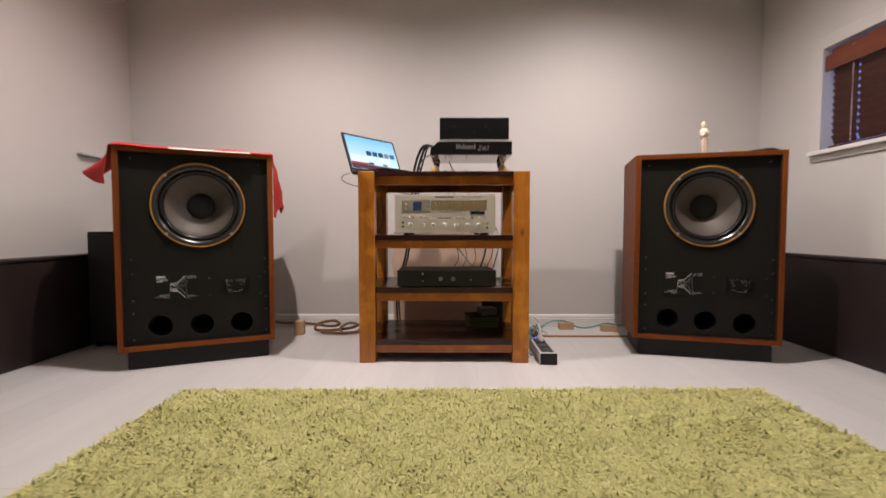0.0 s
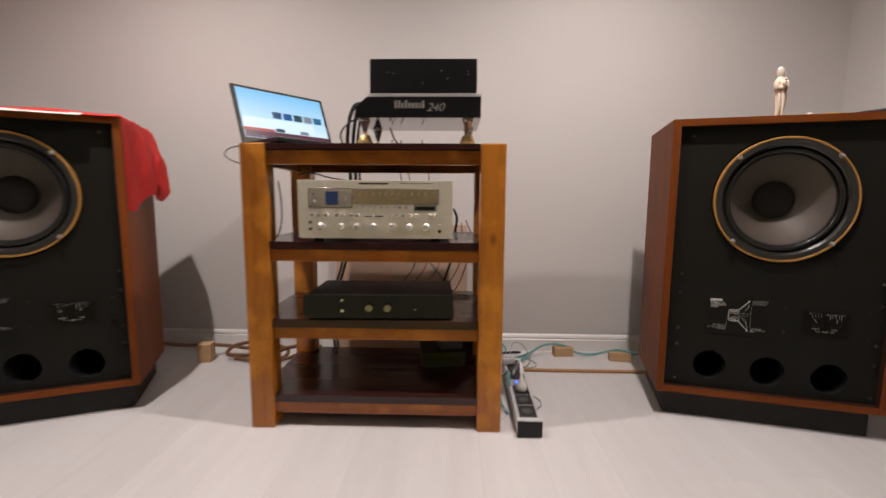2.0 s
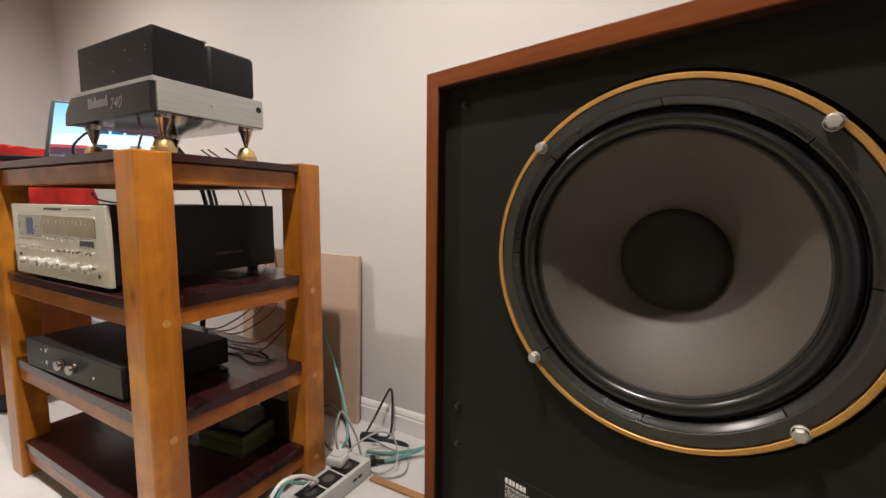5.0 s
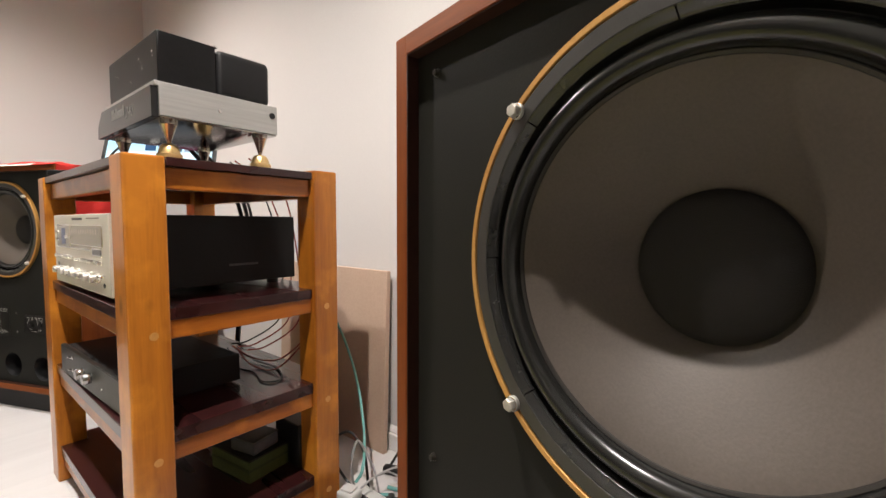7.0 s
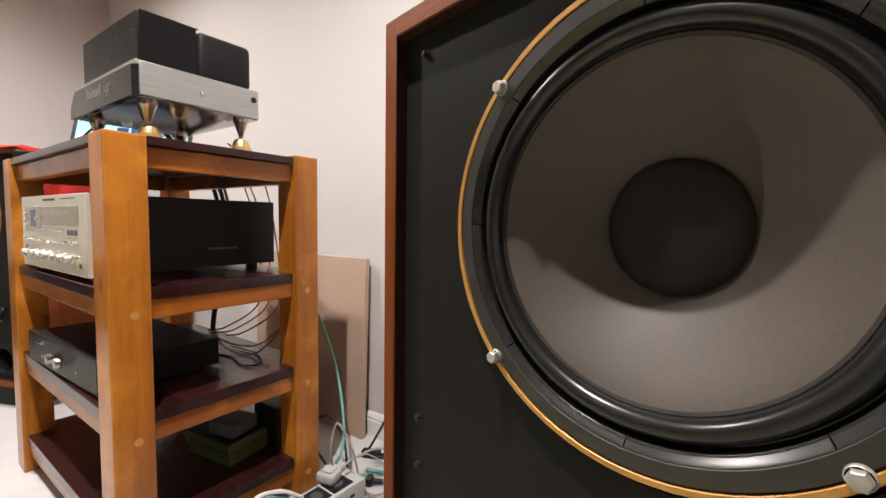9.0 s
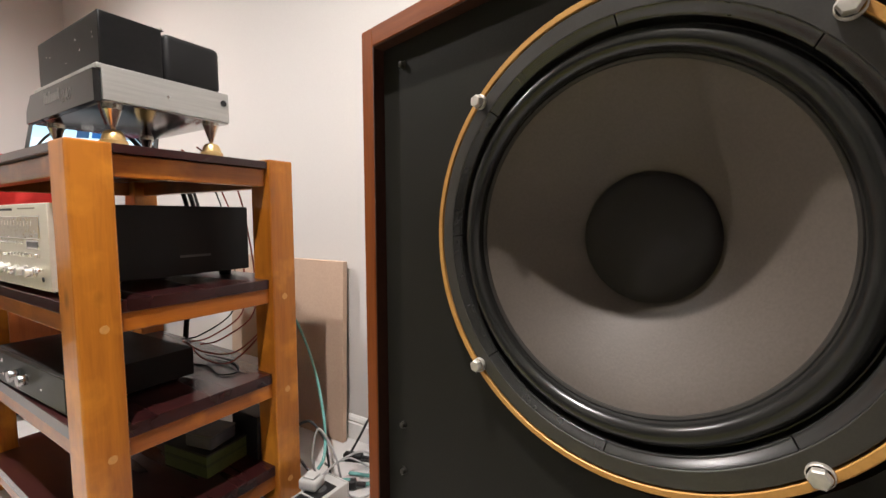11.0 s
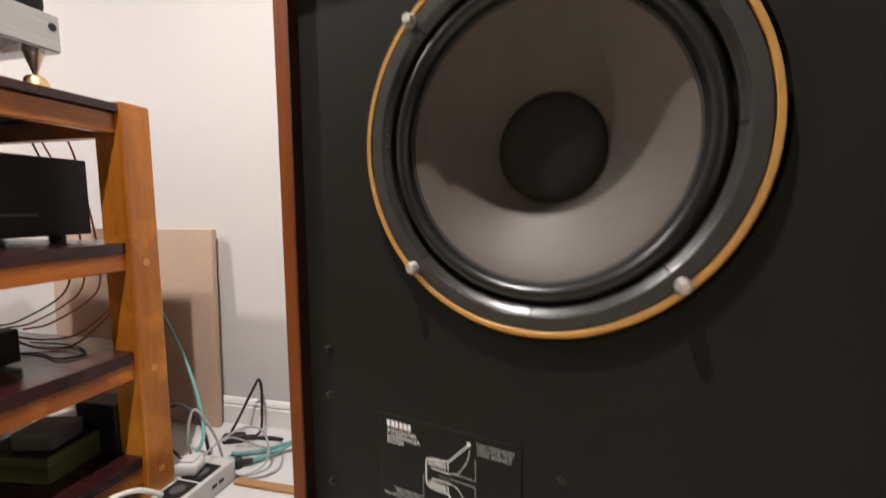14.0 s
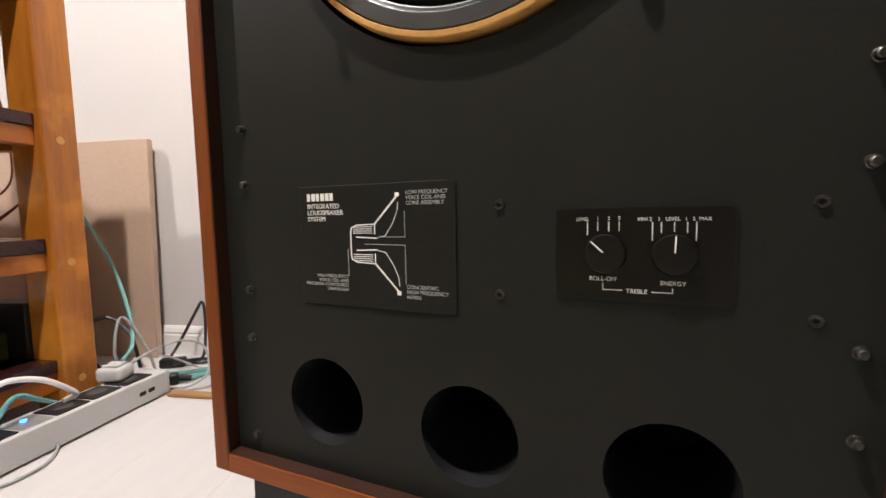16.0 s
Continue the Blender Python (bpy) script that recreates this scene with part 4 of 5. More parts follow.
lid = lidbox("lid", 0, LW, 0.0, 0.238, 0.0, 0.009, BLACKPLAS, lap, "black screen lid", 0.003)
scr = lidbox("screen", 0.014, LW - 0.014, 0.030, 0.226, -0.0012, 0.001, SCREENBG, lid, "bright blue web page on the screen")
lidbox("page_panel", 0.020, 0.300, 0.0705, 0.112, -0.0016, -0.0008, SCREENLITE, scr)
lidbox("page_bar", 0.0145, LW - 0.0145, 0.0305, 0.060, -0.0018, -0.0009, SCREENDARK, scr)
lidbox("page_banner", 0.0145, 0.13, 0.0605, 0.070, -0.0018, -0.0009, SCREENRED, scr)
for k in range(9):
    lidbox("page_icon", 0.024 + 0.013 * k, 0.031 + 0.013 * k, 0.034, 0.041, -0.0021, -0.0010, THUMBS[(k * 2) % 5], scr)
for k in range(5):
    lidbox("thumbnail", 0.135 + 0.043 * k, 0.170 + 0.043 * k, 0.118, 0.145, -0.0021, -0.0010, THUMBS[k], scr)
for k in range(2):
    lidbox("thumbnail", 0.135 + 0.10 * k, 0.170 + 0.10 * k, 0.062, 0.076, -0.0021, -0.0010, THUMBS[2 + k], scr)
lidbox("brand_bar", 0.168, 0.200, 0.012, 0.018, -0.0004, 0.0005, GREYPLAS, lid)
part("hinge", tube([(0.03, 0.002, 0.018), (LW - 0.03, 0.002, 0.018)], 0.006, 12, smooth=False), BLACKPLAS, lap)
part("status_light", box(0.20, 0.206, -LD - 0.0005, -LD + 0.002, 0.010, 0.013), LEDRED, lap)

# ---- boxes on the bottom shelf ----
gb = thing("parts_box", pose(0.215, 2.40, 0.107 + LIFT, 0, 0, 8), "small olive-green carton with printed bands on the bottom shelf", "box")
part("carton", box(-0.085, 0.085, 0.0, 0.13, 0.0, 0.058, 0.002), GREENBOX, gb)
part("printed_band", box(-0.0855, 0.0855, -0.0006, 0.1306, 0.030, 0.037), GREENDARK, gb)
part("lid", box(-0.087, 0.087, -0.0015, 0.1315, 0.058, 0.064, 0.002), PLINTHM, gb)
tr = thing("transformer_unit", pose(0.245, 2.42, 0.171 + LIFT, 0, 0, 14), "small grey-brown transformer unit on the green carton", "transformer")
part("housing", box(-0.045, 0.045, 0.0, 0.085, 0.0, 0.034, 0.004), DARKGREY, tr)
part("lid", box(-0.046, 0.046, -0.001, 0.086, 0.034, 0.038, 0.0015), TRLID, tr)
solo("black_box", box(0.215, 0.335, 2.535, 2.595, 0.1145, 0.237, 0.003), BLACKPLAS, "black upright plastic box on the bottom shelf", "box")

# ---- board leaning on the wall behind the rack ----
brd = box(-0.335, 0.325, -0.010, 0.010, 0.0, 0.640, 0.002)
solo("leaning_board", brd, CARD, "plain beige board leaning on the wall behind the rack", "board", m=pose(-0.008, 2.884, 0.0008, -1.8))

# ---- power strip ----
ps = thing("power_strip", pose(0.502, 2.105, 0.0, 0, 0, -1.3), "grey power strip with black sockets on the floor beside the rack", "power strip")
PL = 0.555
part("body", box(-0.040, 0.040, 0.0, PL, 0.004, 0.056, 0.003), GREYPLAS, ps, "grey anodised body")
part("end_cap", box(-0.0405, 0.0405, -0.004, 0.001, 0.002, 0.057, 0.002), BLACKPLAS, ps, "black end cap")
part("end_cap", box(-0.0405, 0.0405, PL - 0.001, PL + 0.004, 0.002, 0.057, 0.002), GREYPLAS, ps)
for y0, y1 in ((0.025, 0.105), (0.112, 0.185), (0.192, 0.265), (0.325, 0.385), (0.392, 0.452), (0.459, 0.525)):
    sk = part("socket", box(-0.029, 0.029, y0, y1, 0.0555, 0.0585, 0.0012), BLACKPLAS, ps)
    yc = (y0 + y1) / 2
    part("socket_hole", turned([(0.017, 0.0), (0.017, 0.0006), (0, 0.0006)], 24, pose(0, yc, 0.0583)), DARKGREY, sk)
part("switch_plate", box(-0.029, 0.029, 0.270, 0.320, 0.0555, 0.0575, 0.001), STEEL, ps)
part("status_light", turned([(0.0045, 0), (0.0045, 0.002), (0, 0.0035)], 16, pose(-0.008, 0.296, 0.0575)), LEDBLUE, ps, "blue glowing light")
part("usb_port", box(0.0398, 0.0406, 0.480, 0.496, 0.024, 0.033), BLACKPLAS, ps)
part("usb_port", box(0.0398, 0.0406, 0.502, 0.518, 0.024, 0.033), BLACKPLAS, ps)


def plug(name, x, y, z, material, label, rz=0.0):
    pg = thing(name, pose(x, y, z, 0, 0, rz), label, "plug")
    part("body", turned([(0.0, 0.0), (0.0185, 0.0), (0.0195, 0.003), (0.0195, 0.016), (0.0150, 0.026), (0.0085, 0.036), (0.0075, 0.046), (0, 0.047)], 28), material, pg)
    part("grip", box(-0.0205, 0.0205, -0.006, 0.006, 0.004, 0.018, 0.003), material, pg)
    return pg


plug("mains_plug", 0.508, 2.330, 0.0592, WHITEPLAS, "white mains plug in the power strip")
gp = thing("flat_plug", pose(0.488, 2.590, 0.0592, 0, 0, 12), "pale grey flat mains plug in the power strip", "plug")
part("body", box(-0.028, 0.028, -0.024, 0.024, 0.0, 0.030, 0.008, 3), GREYPLAS, gp)
part("collar", box(-0.018, 0.018, -0.016, 0.016, 0.0295, 0.036, 0.003), GREYPLAS, gp)


def cable(name, points, r, material, label, group="", up=0.0):
    return solo(name, tube([(x, y, z + up) for x, y, z in points], r), material, label, "cable", group)


F = 0.004
cable("mains_cable", [(0.508, 2.330, 0.100), (0.509, 2.343, 0.125), (0.510, 2.375, 0.140), (0.511, 2.43, 0.122), (0.511, 2.475, 0.085), (0.505, 2.49, 0.068), (0.500, 2.47, 0.064)], 0.0052, WHITEPLAS, "white mains cable arching over the power strip")
cable("mains_cable", [(0.478, 2.34, 0.030), (0.470, 2.378, 0.062), (0.468, 2.414, 0.094), (0.466, 2.45, 0.075), (0.460, 2.50, 0.040), (0.448, 2.55, 0.015), (0.435, 2.48, 0.008), (0.436, 2.32, 0.006), (0.450, 2.25, 0.006)], 0.0048, TEALPLAS, "translucent teal mains cable beside the power strip")
cable("speaker_cable", [(0.484, 2.615, 0.094), (0.482, 2.640, 0.115), (0.440, 2.685, 0.150), (0.375, 2.735, 0.198), (0.30, 2.780, 0.268), (0.22, 2.808, 0.360), (0.14, 2.815, 0.46), (0.08, 2.80, 0.54)], 0.0045, TEALPLAS, "translucent teal cable rising behind the rack")
cable("speaker_cable", [(0.47, 2.75, 0.008), (0.54, 2.77, 0.012), (0.62, 2.80, 0.030), (0.70, 2.845, 0.055), (0.794, 2.862, 0.050), (0.86, 2.85, 0.018), (0.93, 2.83, 0.016), (1.00, 2.81, 0.040), (1.05, 2.80, 0.052), (1.12, 2.76, 0.05), (1.18, 2.70, 0.10)], 0.0058, TEALPLAS, "translucent teal speaker cable on wooden blocks")
cable("thin_cable", [(0.505, 2.61, 0.085), (0.51, 2.66, 0.098), (0.537, 2.729, 0.106), (0.58, 2.75, 0.085), (0.61, 2.72, 0.03), (0.58, 2.68, 0.008), (0.53, 2.665, 0.02), (0.49, 2.67, 0.05)], 0.0030, GREYCABLE, "grey cable looping behind the power strip")
cable("thin_cable", [(0.48, 2.70, 0.02), (0.53, 2.68, 0.006), (0.60, 2.67, 0.006), (0.64, 2.72, 0.006), (0.60, 2.79, 0.006), (0.52, 2.80, 0.010), (0.47, 2.76, 0.05), (0.48, 2.71, 0.07)], 0.0026, GREYCABLE, "grey cable looping behind the power strip")
cable("thin_cable", [(0.545, 2.42, 0.012), (0.565, 2.40, 0.004), (0.585, 2.36, 0.004), (0.578, 2.31, 0.004), (0.548, 2.29, 0.006)], 0.0026, GREYCABLE, "grey cable loop beside the power strip")
cable("mains_cable", [(0.50, 2.61, 0.085), (0.46, 2.62, 0.075), (0.42, 2.66, 0.03), (0.37, 2.66, 0.05), (0.33, 2.64, 0.13), (0.36, 2.69, 0.17), (0.42, 2.70, 0.12), (0.47, 2.68, 0.02), (0.52, 2.69, 0.008)], 0.0040, BLACKCABLE, "black cable hanging at the rack's back post")
cable("mains_cable", [(0.44, 2.66, 0.006), (0.435, 2.64, 0.10), (0.440, 2.66, 0.18), (0.47, 2.69, 0.10), (0.49, 2.70, 0.01)], 0.0034, GREYCABLE, "grey cable at the rack's back post")
cable("mains_cable", [(0.405, 2.82, 0.016), (0.415, 2.855, 0.06), (0.448, 2.892, 0.150), (0.460, 2.896, 0.166), (0.470, 2.892, 0.140), (0.478, 2.88, 0.080), (0.485, 2.855, 0.018), (0.450, 2.83, 0.008), (0.40, 2.81, 0.006)], 0.0042, BLACKCABLE, "black mains cable bent up against the wall")
cable("mains_cable", [(0.45, 2.79, 0.020), (0.50, 2.80, 0.03), (0.56, 2.80, 0.035), (0.58, 2.83, 0.02), (0.52, 2.85, 0.008), (0.46, 2.83, 0.008)], 0.0042, BLACKCABLE, "short black cable tangle on the floor")
cable("white_cable", [(0.44, 2.30, 0.006), (0.43, 2.22, 0.006), (0.39, 2.20, 0.008), (0.33, 2.30, 0.006), (0.26, 2.42, 0.006)], 0.0032, WHITEPLAS, "white cable running under the rack")
cp1 = thing("cable_connector", pose(0.425, 2.815, 0.0, 0, 0, 22), "black mains connector lying on the floor", "connector")
part("body", box(-0.032, 0.032, -0.013, 0.013, 0.001, 0.027, 0.006, 3), BLACKPLAS, cp1)
part("sleeve", tube([(0.030, 0, 0.014), (0.062, 0, 0.012)], 0.007, 12, smooth=False), BLACKPLAS, cp1)
cp2 = thing("cable_connector", pose(0.515, 2.700, 0.0, 0, 0, 38), "black plug with a teal insert on the floor", "connector")
part("body", box(-0.030, 0.024, -0.014, 0.014, 0.001, 0.029, 0.007, 3), BLACKPLAS, cp2)
part("insert", box(-0.018, 0.006, -0.006, 0.006, 0.0285, 0.0300), TEALPLAS, cp2)
part("sleeve", tube([(0.022, 0, 0.014), (0.050, 0, 0.010)], 0.0075, 12, smooth=False), BLACKPLAS, cp2)
cable("speaker_cable", [(0.552, 2.730, 0.010), (0.58, 2.755, 0.014), (0.61, 2.79, 0.020), (0.64, 2.82, 0.030)], 0.0062, TEALPLAS, "translucent teal cable between connectors")

# cables of the amplifier and behind the rack
for k, (dx, dy) in enumerate(((0, 0), (0.020, 0.012), (0.036, 0.02))):
    cable("amplifier_cable", [(-0.045, 2.33 + dy, 1.055), (-0.080 + dx * 0.4, 2.37 + dy, 1.096), (-0.120 + dx * 0.7, 2.41 + dy, 1.100), (-0.152 + dx, 2.45 + dy, 1.055), (-0.180 + dx, 2.53 + dy, 0.985), (-0.196 + dx, 2.605 + dy, 0.938), (-0.198 + dx, 2.645 + dy, 0.84), (-0.200 + dx, 2.66 + dy, 0.72)],
          0.0075 if k < 2 else 0.0050, BLACKCABLE, "thick black cable looping down behind the rack", "amplifier cables", up=LIFT)
cable("amplifier_cable", [(-0.06, 2.30, 1.035), (-0.10, 2.27, 1.02), (-0.13, 2.24, 0.975), (-0.115, 2.25, 0.937), (-0.05, 2.30, 0.932), (0.02, 2.33, 0.932), (0.05, 2.36, 0.935)], 0.0030, BLACKCABLE, "thin black cable lying on the rack top", up=LIFT)
cable("amplifier_cable", [(0.02, 2.34, 1.01), (0.04, 2.32, 0.965), (0.07, 2.32, 0.938), (0.12, 2.34, 0.932), (0.16, 2.36, 0.932)], 0.0030, REDCABLE, "dark red cable under the amplifier", up=LIFT)
for k, (xa, xb) in enumerate(((0.00, 0.04), (0.035, 0.09), (0.12, 0.145))):
    cable("signal_cable", [(xa, 2.52, 0.99), (xa + 0.01, 2.60, 0.935), (xa + 0.02, 2.632, 0.86), (xb, 2.655, 0.74), (xb + 0.02, 2.66, 0.58), (xb + 0.04, 2.63, 0.48), (xb, 2.55, 0.42), (xb - 0.02, 2.50, 0.415)], 0.0024, REDCABLE if k else BLACKCABLE,
          "thin signal cable hanging behind the rack", "signal cables", up=LIFT)
cable("signal_cable", [(0.03, 2.50, 0.410), (0.12, 2.52, 0.385), (0.21, 2.56, 0.392), (0.27, 2.62, 0.47), (0.29, 2.648, 0.56), (0.28, 2.64, 0.66)], 0.0025, REDCABLE, "dark red cable curving over the shelf", "signal cables", up=LIFT)
cable("signal_cable", [(0.06, 2.50, 0.408), (0.15, 2.50, 0.375), (0.25, 2.53, 0.382), (0.31, 2.62, 0.50), (0.325, 2.65, 0.60), (0.30, 2.64, 0.67)], 0.0025, REDCABLE, "dark red cable curving over the shelf", "signal cables", up=LIFT)
cable("signal_cable", [(0.02, 2.49, 0.405), (0.10, 2.47, 0.3695), (0.20, 2.48, 0.3695), (0.29, 2.46, 0.3695), (0.31, 2.50, 0.3695), (0.22, 2.54, 0.3695), (0.10, 2.53, 0.372)], 0.0022, BLACKCABLE, "black cable loop lying on the shelf", "signal cables", up=LIFT)
cable("signal_cable", [(0.245, 2.65, 0.72), (0.262, 2.655, 0.68), (0.255, 2.66, 0.62), (0.24, 2.66, 0.50), (0.20, 2.665, 0.36), (0.22, 2.66, 0.24)], 0.0055, BLACKCABLE, "black mains cable hanging behind the receiver", "signal cables", up=LIFT)
for k, x in enumerate((-0.25, -0.235)):
    cable("signal_cable", [(x + 0.08, 2.66, 0.72), (x + 0.03, 2.665, 0.60), (x, 2.66, 0.46), (x - 0.03, 2.66, 0.36), (x - 0.05, 2.665, 0.20), (x - 0.04, 2.70, 0.02)], 0.0058, BLACKCABLE, "thick black cable hanging behind the rack", "signal cables", up=LIFT)
cable("laptop_cable", [(-0.492, 2.285, 0.940), (-0.520, 2.262, 0.928), (-0.528, 2.245, 0.905), (-0.50, 2.235, 0.885), (-0.46, 2.24, 0.872), (-0.433, 2.25, 0.868)], 0.0022, BLACKCABLE, "thin black cable at the laptop's corner", up=LIFT)
cable("laptop_cable", [(-0.32, 2.36, 0.845), (-0.27, 2.33, 0.852), (-0.20, 2.31, 0.835), (-0.14, 2.32, 0.824), (-0.08, 2.34, 0.821)], 0.0026, BLACKCABLE, "thin black cable under the rack top", up=LIFT)
cable("laptop_cable", [(-0.318, 2.17, 0.815), (-0.310, 2.165, 0.77), (-0.306, 2.16, 0.70), (-0.318, 2.165, 0.65), (-0.33, 2.17, 0.633)], 0.0026, BLACKCABLE, "thin black cable beside the receiver", up=LIFT)

# floor strip, blocks and the brown speaker cable
solo("floor_strip", box(0.565, 1.21, 2.640, 2.664, 0.0, 0.009, 0.003), STRIPWOOD, "thin oak edging strip lying on the floor", "wood strip")
for bx, by, rz, w in ((0.795, 2.855, 4, 0.095), (1.055, 2.80, -8, 0.10)):
    solo("wood_block", box(-w / 2, w / 2, -0.021, 0.021, 0.0, 0.043, 0.0015), RAWWOOD, "raw pine offcut holding a cable off the floor", "wood block", "cable blocks", m=pose(bx, by, 0, 0, 0, rz))
solo("wood_block", box(-0.028, 0.028, -0.03, 0.03, 0.0, 0.085, 0.0015), RAWWOOD, "raw pine offcut standing by a brown cable", "wood block", "cable blocks", m=pose(-0.915, 2.71, 0, 0, 0, 10))
cable("speaker_cable", [(-0.37, 2.72, 0.075), (-0.47, 2.73, 0.072), (-0.54, 2.745, 0.055), (-0.60, 2.76, 0.030), (-0.68, 2.76, 0.018), (-0.76, 2.74, 0.016), (-0.82, 2.72, 0.030), (-0.80, 2.75, 0.060), (-0.72, 2.78, 0.070), (-0.68, 2.78, 0.050), (-0.74, 2.80, 0.030), (-0.84, 2.79, 0.045), (-0.93, 2.76, 0.060), (-1.02, 2.72, 0.07), (-1.10, 2.66, 0.10)], 0.0090, BROWNCABLE, "thick brown speaker cable coiled on the floor")
cable("speaker_cable", [(-0.46, 2.72, 0.045), (-0.52, 2.71, 0.020), (-0.58, 2.70, 0.013), (-0.65, 2.71, 0.014), (-0.66, 2.74, 0.040), (-0.60, 2.76, 0.062), (-0.54, 2.75, 0.040), (-0.56, 2.72, 0.014), (-0.64, 2.69, 0.0125), (-0.72, 2.70, 0.0125), (-0.78, 2.71, 0.014)], 0.0085, BROWNCABLE, "thick brown speaker cable coiled on the floor")

# ---- things on and beside the loudspeakers ----
# red cloth draped over the top
ML, MT = 0.336, 1.030
bm = bmesh.new()
NU, NV = 64, 22
grid = []
for i in range(NU + 1):
    row = []
    for j in range(NV + 1):
        v = j / NV
        y = -0.0145 + v * 0.385
        left, right = 0.225 - 0.075 * min(1, v * 2.5) + 0.012 * math.sin(v * 9), 0.325 - 0.06 * v + 0.022 * math.sin(v * 11 + 0.6)
        a = -ML - left + (2 * ML + left + right) * i / NU
        w = 0.006 * math.sin(v * 17 + i * 0.3) + 0.004 * math.sin(i * 0.9 + v * 6)
        lift = 0.0035 + 0.0016 * math.sin(i * 0.55) * math.sin(v * 9 + 1)
        if a < -ML:
            d = -a - ML
            p = (-ML - 0.006 - (0.020 + 0.13 * min(1, v * 2.5)) * min(1, d / 0.15) - abs(w) * 0.5, y + w, MT + 0.008 - 0.82 * d)
        elif a > ML:
            d = a - ML
            p = (ML + 0.0025 + 0.048 * (d / 0.26) * v + 0.010 * (1 + math.sin(v * 15 + 0.6 + d * 4)) * min(1, d * 8) * min(1, v * 3) + abs(w) * min(1, d * 12) * min(1, v * 4), y + 0.08 * d * v, MT + 0.008 - 0.96 * d)
        else:
            p = (a, y - 0.014 * (j == 0), MT + lift + 0.009 * math.exp(-((v - 0.04) / 0.06) ** 2) * (0.7 + 0.3 * math.sin(a * 14)) - 0.010 * (j == 0))
        row.append(bm.verts.new(p))
    grid.append(row)
for a, b in zip(grid, grid[1:]):
    for j in range(NV):
        bm.faces.new((a[j], b[j], b[j + 1], a[j + 1]))
bmesh.ops.recalc_face_normals(bm, faces=bm.faces)
bmesh.ops.solidify(bm, geom=bm.faces[:], thickness=-0.0016)
solo("red_cloth", bm, REDCLOTH, "bright red cloth draped over the loudspeaker", "cloth", m=SPK_L, smooth=60)
# pale strip added under the cloth's edge as the top edge's highlight
solo("edge_highlight", prism([(-0.042, 1.0235), (-0.024, 1.0322), (0.10, 1.0322), (0.10, 1.0303), (-0.024, 1.0303), (-0.040, 1.0220)], -0.11, 0.235, "x"), EDGEGLEAM, "pale strip standing in for the highlight along the loudspeaker's top edge", "paper", m=SPK_L)

# figurine: one plain form
FIG = [(0.0, 0.0165), (0.006, 0.0175), (0.012, 0.0150), (0.03, 0.0142), (0.05, 0.0165), (0.07, 0.0195), (0.09, 0.0205), (0.105, 0.0195), (0.122, 0.0222), (0.136, 0.0228), (0.146, 0.0175), (0.151, 0.0105), (0.156, 0.0100), (0.162, 0.0128), (0.170, 0.0140), (0.179, 0.0128), (0.186, 0.0085), (0.189, 0.001)]
prof = []
for k in range(76):
    z = 0.189 * k / 75
    (za, ra), (zb, rb) = next((a, b) for a, b in zip(FIG, FIG[1:]) if z <= b[0] + 1e-9)
    prof.append((ra + (rb - ra) * (z - za) / (zb - za), z))
fig = turned([(0, 0)] + prof + [(0, 0.1892)], 40)
for v in fig.verts:
    ang, z, r = math.atan2(v.co.y, v.co.x), v.co.z, math.hypot(v.co.x, v.co.y)
    hem = 0.034 + 0.9 * max(-0.02, min(0.02, v.co.x))          # slanting hem of the robe
    fold = 0.10 * math.sin(7 * ang + z * 55 + 0.8 * math.sin(z * 60)) if hem < z < 0.14 else 0.0
    k = 1.0 + fold
    if z < hem:
        k *= 0.80 - 0.22 * math.exp(-(v.co.x / 0.004) ** 2)    # two legs below it
    v.co.x, v.co.y = v.co.x * k, v.co.y * k * 0.80
    v.co.x += 0.004 * math.sin(z * 26)
blobs = []
for cx, cy, cz, rx, ry, rz in ((-0.018, -0.010, 0.122, 0.009, 0.010, 0.020), (0.019, -0.010, 0.124, 0.009, 0.010, 0.018), (0.004, -0.020, 0.128, 0.011, 0.009, 0.012), (0.008, -0.021, 0.141, 0.0065, 0.0065, 0.007), (-0.004, -0.018, 0.114, 0.015, 0.006, 0.007), (0.0, 0.004, 0.168, 0.0155, 0.011, 0.019), (-0.006, -0.014, 0.06, 0.006, 0.006, 0.042), (0.008, -0.013, 0.045, 0.005, 0.005, 0.040)):
    b = bmesh.new()
    bmesh.ops.create_icosphere(b, subdivisions=2, radius=1)
    b.transform(Matrix.Translation((cx, cy, cz)) @ Matrix.Diagonal((rx, ry, rz, 1)))
    blobs.append(b)
solo("figurine", join(fig, *blobs), IVORY, "small ivory-coloured standing figurine on the loudspeaker", "figurine", m=pose(1.352, 2.325, 1.030 + LIFT, 0, 0, -14) @ Matrix.Diagonal((0.80, 0.82, 0.965, 1)), smooth=70)
disc_b = turned([(0, 0.0), (0.085, 0.0), (0.090, 0.003), (0.088, 0.009), (0.060, 0.015), (0, 0.017)], 40)
for v in disc_b.verts:
    v.co.x *= 1.3
    v.co.z *= 1 + 0.15 * math.sin(v.co.x * 30)
solo("black_pouch", disc_b, BLACKPLAS, "flat black pouch lying on the loudspeaker", "pouch", m=SPK_R @ pose(0.262, 0.070, 1.0302) @ Matrix.Diagonal((0.62, 0.62, 1.2, 1)))
yb = box(-0.036, 0.036, -0.018, 0.018, 0, 0.006, 0.002)
for v in yb.verts:
    v.co.z += 0.004 * (v.co.x / 0.036) ** 2 if v.co.z > 0.003 else 0
solo("yellow_packet", yb, YELLOWM, "small yellow packet lying on the loudspeaker", "packet", m=SPK_R @ pose(0.140, 0.050, 1.0302, 0, 0, 10))
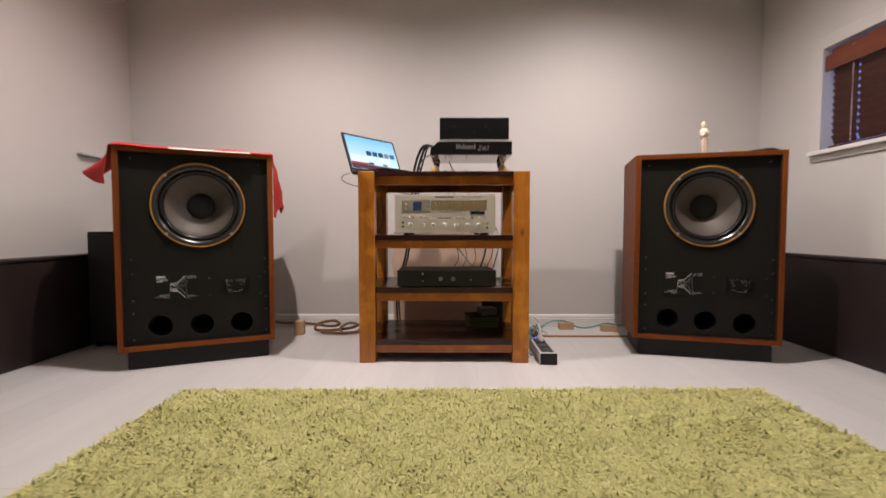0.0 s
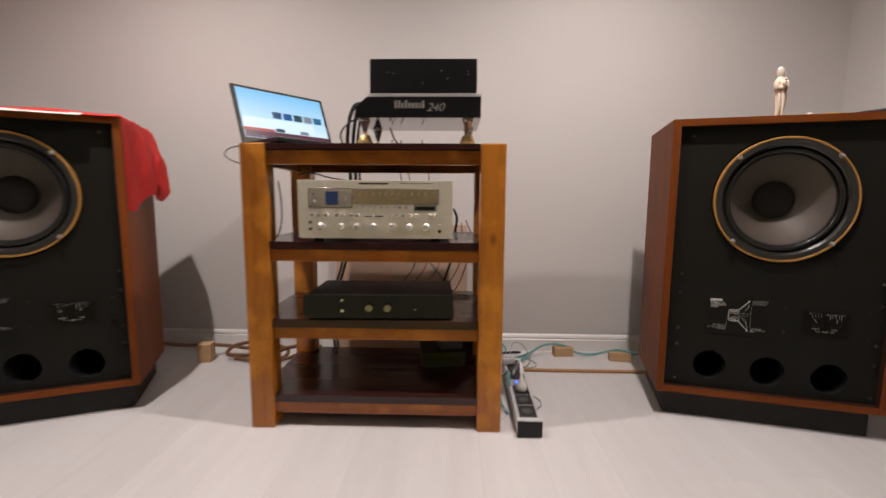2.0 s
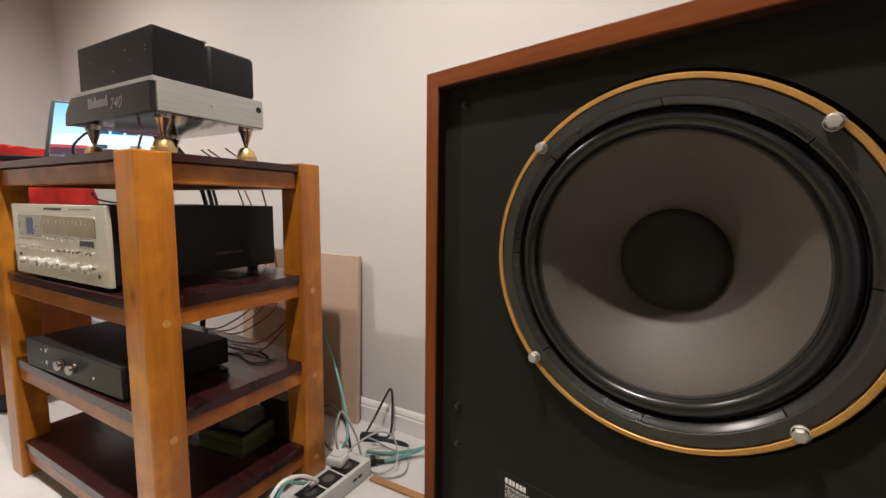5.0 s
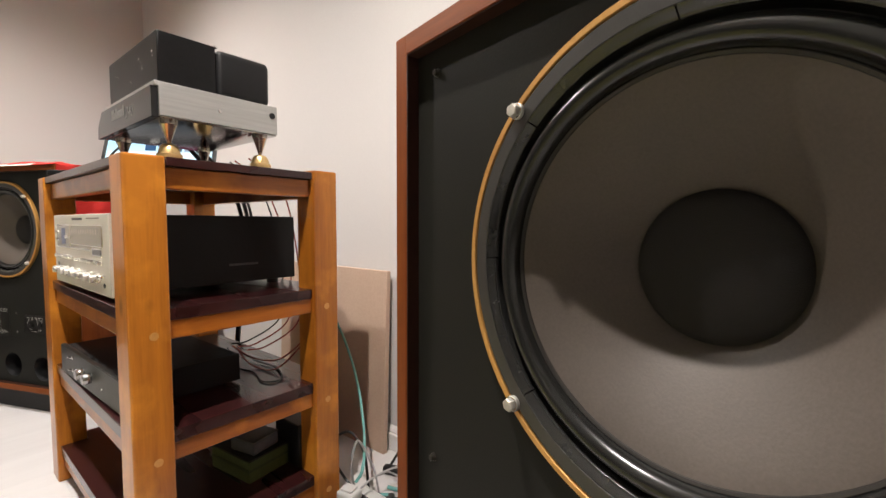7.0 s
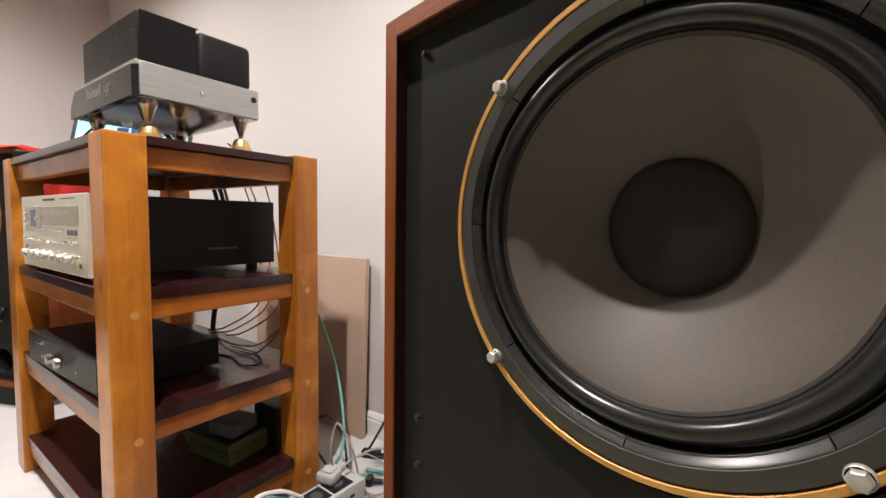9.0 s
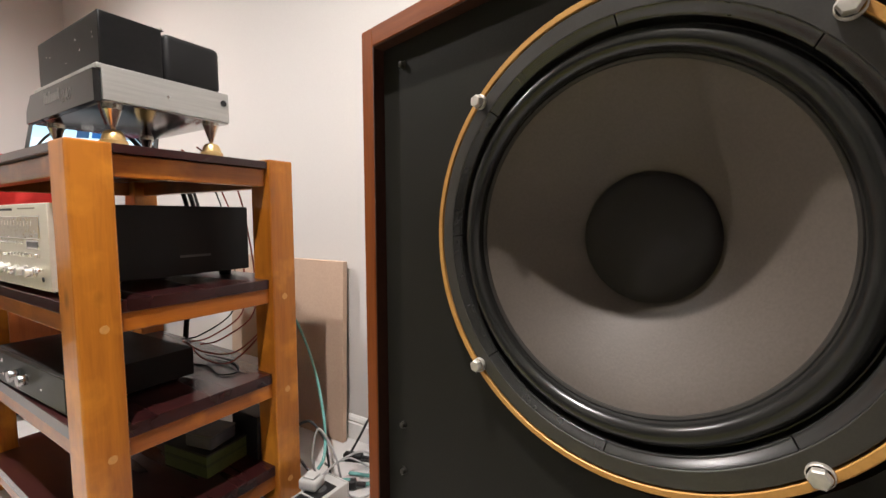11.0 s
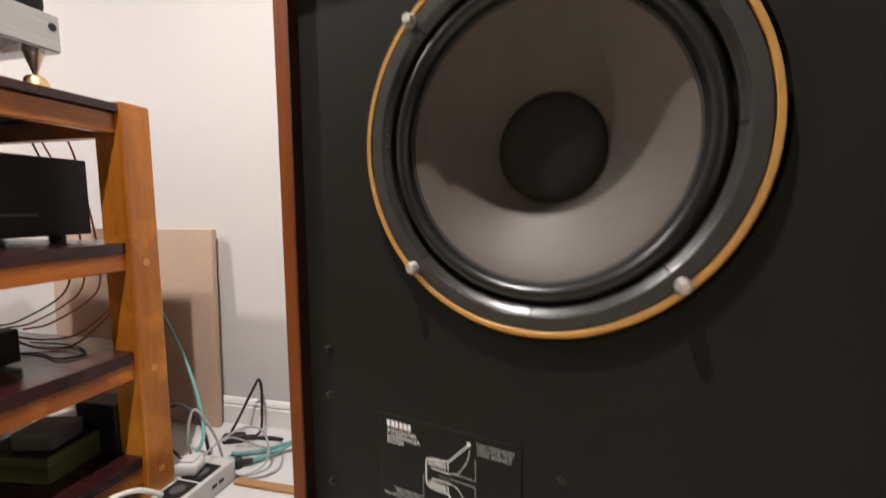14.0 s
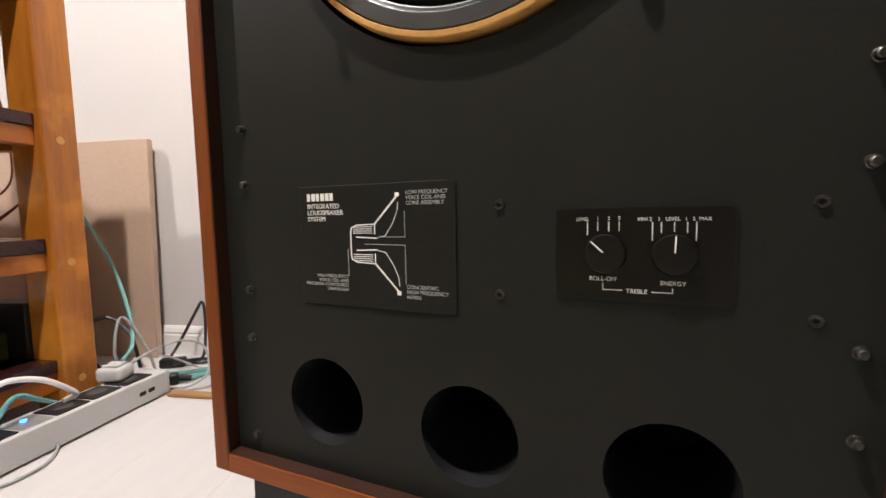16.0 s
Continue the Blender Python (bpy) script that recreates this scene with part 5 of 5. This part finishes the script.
solo("bottle_cap", turned([(0, 0), (0.010, 0), (0.011, 0.002), (0.010, 0.007), (0.005, 0.009), (0, 0.009)], 20), WHITEPLAS, "small white bottle cap lying on the loudspeaker", "bottle cap", m=SPK_R @ pose(0.066, 0.035, 1.0302) @ Matrix.Diagonal((1, 1, 1.4, 1)))

# black box behind, and a small ledge on the wall
bb = thing("subwoofer", pose(-1.83, 2.41, 0), "black box speaker standing in the corner", "loudspeaker")
part("cabinet", box(-0.155, 0.155, 0.0, 0.28, 0.012, 0.645, 0.006), BLACKMETAL, bb)
part("front_grille", box(-0.145, 0.145, -0.010, 0.0005, 0.03, 0.63, 0.004), PLINTHM, bb)
for fx in (-0.13, 0.13):
    for fy in (0.03, 0.25):
        part("foot", turned([(0.018, 0), (0.018, 0.0125), (0, 0.0125)], 18, pose(fx, fy, 0)), BLACKPLAS, bb)
solo("wall_ledge", box(XL, XL + 0.035, 2.50, 2.80, 1.085, 1.097, 0.002), GREYPLAS, "thin grey ledge fixed to the wall", "ledge")

# ---- shag rug ----
RGX0, RGX1, RGY0, RGY1 = -1.052, 1.270, -0.35, 1.735
rug = thing("shag_rug", pose(0, 0, 0), "long-pile lime-green shag rug on the floor", "rug")
part("backing", box(RGX0 + 0.012, RGX1 - 0.012, RGY0 + 0.012, RGY1 - 0.012, 0.0005, 0.0155, 0.003), RUGBASE, rug)
rs = np.random.RandomState(7)
NB = 260000
bx = rs.uniform(RGX0 + 0.014, RGX1 - 0.014, NB)
u = rs.uniform(0, 1, NB)
by = np.where(rs.uniform(0, 1, NB) < 0.93, RGY1 - 0.014 - u * 1.45, RGY0 + 0.02 + u * 0.60)
by += 0.03 * (bx - RGX0) / (RGX1 - RGX0) * np.clip((by - 0.3) / 1.4, 0, 1)
# the pile leans in drifting directions, so that it clumps
lean = 2.0 * np.sin(bx * 23 + 2.1 * np.sin(by * 19)) + 1.8 * np.sin(by * 29 + 1.7 * np.sin(bx * 21)) + rs.normal(0, 1.3, NB)
tilt = np.clip(rs.normal(1.18, 0.30, NB), 0.2, 1.6)
length = rs.uniform(0.016, 0.032, NB)
wid = rs.uniform(0.0013, 0.0027, NB)
dxn, dyn = np.cos(lean), np.sin(lean)
verts = np.zeros((NB, 7, 3))
hh = np.full(NB, 0.0138)
cx, cy = bx.copy(), by.copy()
curl = rs.normal(0.25, 0.45, NB)
for k in range(4):
    wk = wid * (1.0, 1.05, 0.8, 0.0)[k]
    px, py = -dyn * wk, dxn * wk
    if k < 3:
        verts[:, 2 * k] = np.stack([cx - px, cy - py, hh], 1)
        verts[:, 2 * k + 1] = np.stack([cx + px, cy + py, hh], 1)
    else:
        verts[:, 6] = np.stack([cx, cy, hh], 1)
    ang = np.clip(tilt * 0.55 + (tilt * 0.5 + curl * 0.4) * k, 0, 1.9)
    cx += dxn * np.sin(ang) * length / 3
    cy += dyn * np.sin(ang) * length / 3
    hh = np.maximum(hh + np.cos(ang) * length / 3, 0.0130 + 0.0008 * k)
tri = np.array([(0, 1, 3), (0, 3, 2), (2, 3, 5), (2, 5, 4), (4, 5, 6)])
faces = (np.arange(NB)[:, None, None] * 7 + tri[None]).reshape(-1, 3)
me = bpy.data.meshes.new("pile")
me.vertices.add(NB * 7)
me.vertices.foreach_set("co", verts.reshape(-1))
me.loops.add(faces.size)
me.loops.foreach_set("vertex_index", faces.reshape(-1).astype(np.int32))
me.polygons.add(len(faces))
me.polygons.foreach_set("loop_start", np.arange(0, faces.size, 3, dtype=np.int32))
me.update(calc_edges=True)
me.validate()
me.materials.append(RUGM)
me.shade_smooth()
pile = new("pile", me)
pile.parent = rug
tagged(pile, "tangled lime-green pile", kind="stuff")

# ---- floor planks ----
PLANK_W, PLANK_L = 0.192, 1.285
plank_rs = random.Random(11)
plank_mesh = mesh_of("plank", box(0.0001, PLANK_W - 0.0001, 0.0001, PLANK_L - 0.0001, -0.0094, 0.0, 0.00025, 1), FLOORM)
x = XL - 0.06
while x < XR + 0.03:
    w = min(PLANK_W, XR + 0.06 - x)
    y = YF - plank_rs.uniform(0.0, 0.95) * PLANK_L
    while y < YB:
        lo, hi = max(y, YF - 0.06), min(y + PLANK_L, YB + 0.06)
        if hi - lo > 0.03:
            cut = hi - lo < PLANK_L - 1e-6 or w < PLANK_W - 1e-6
            me = plank_mesh
            if cut:
                me = mesh_of("plank", box(0.0001, w - 0.0001, 0.0001, hi - lo - 0.0001, -0.0094, 0.0, 0.00025, 1), FLOORM)
            ob = new("plank", me)
            ob.parent = floor
            ob.location = (x, lo, 0)
        y += PLANK_L
    x += PLANK_W
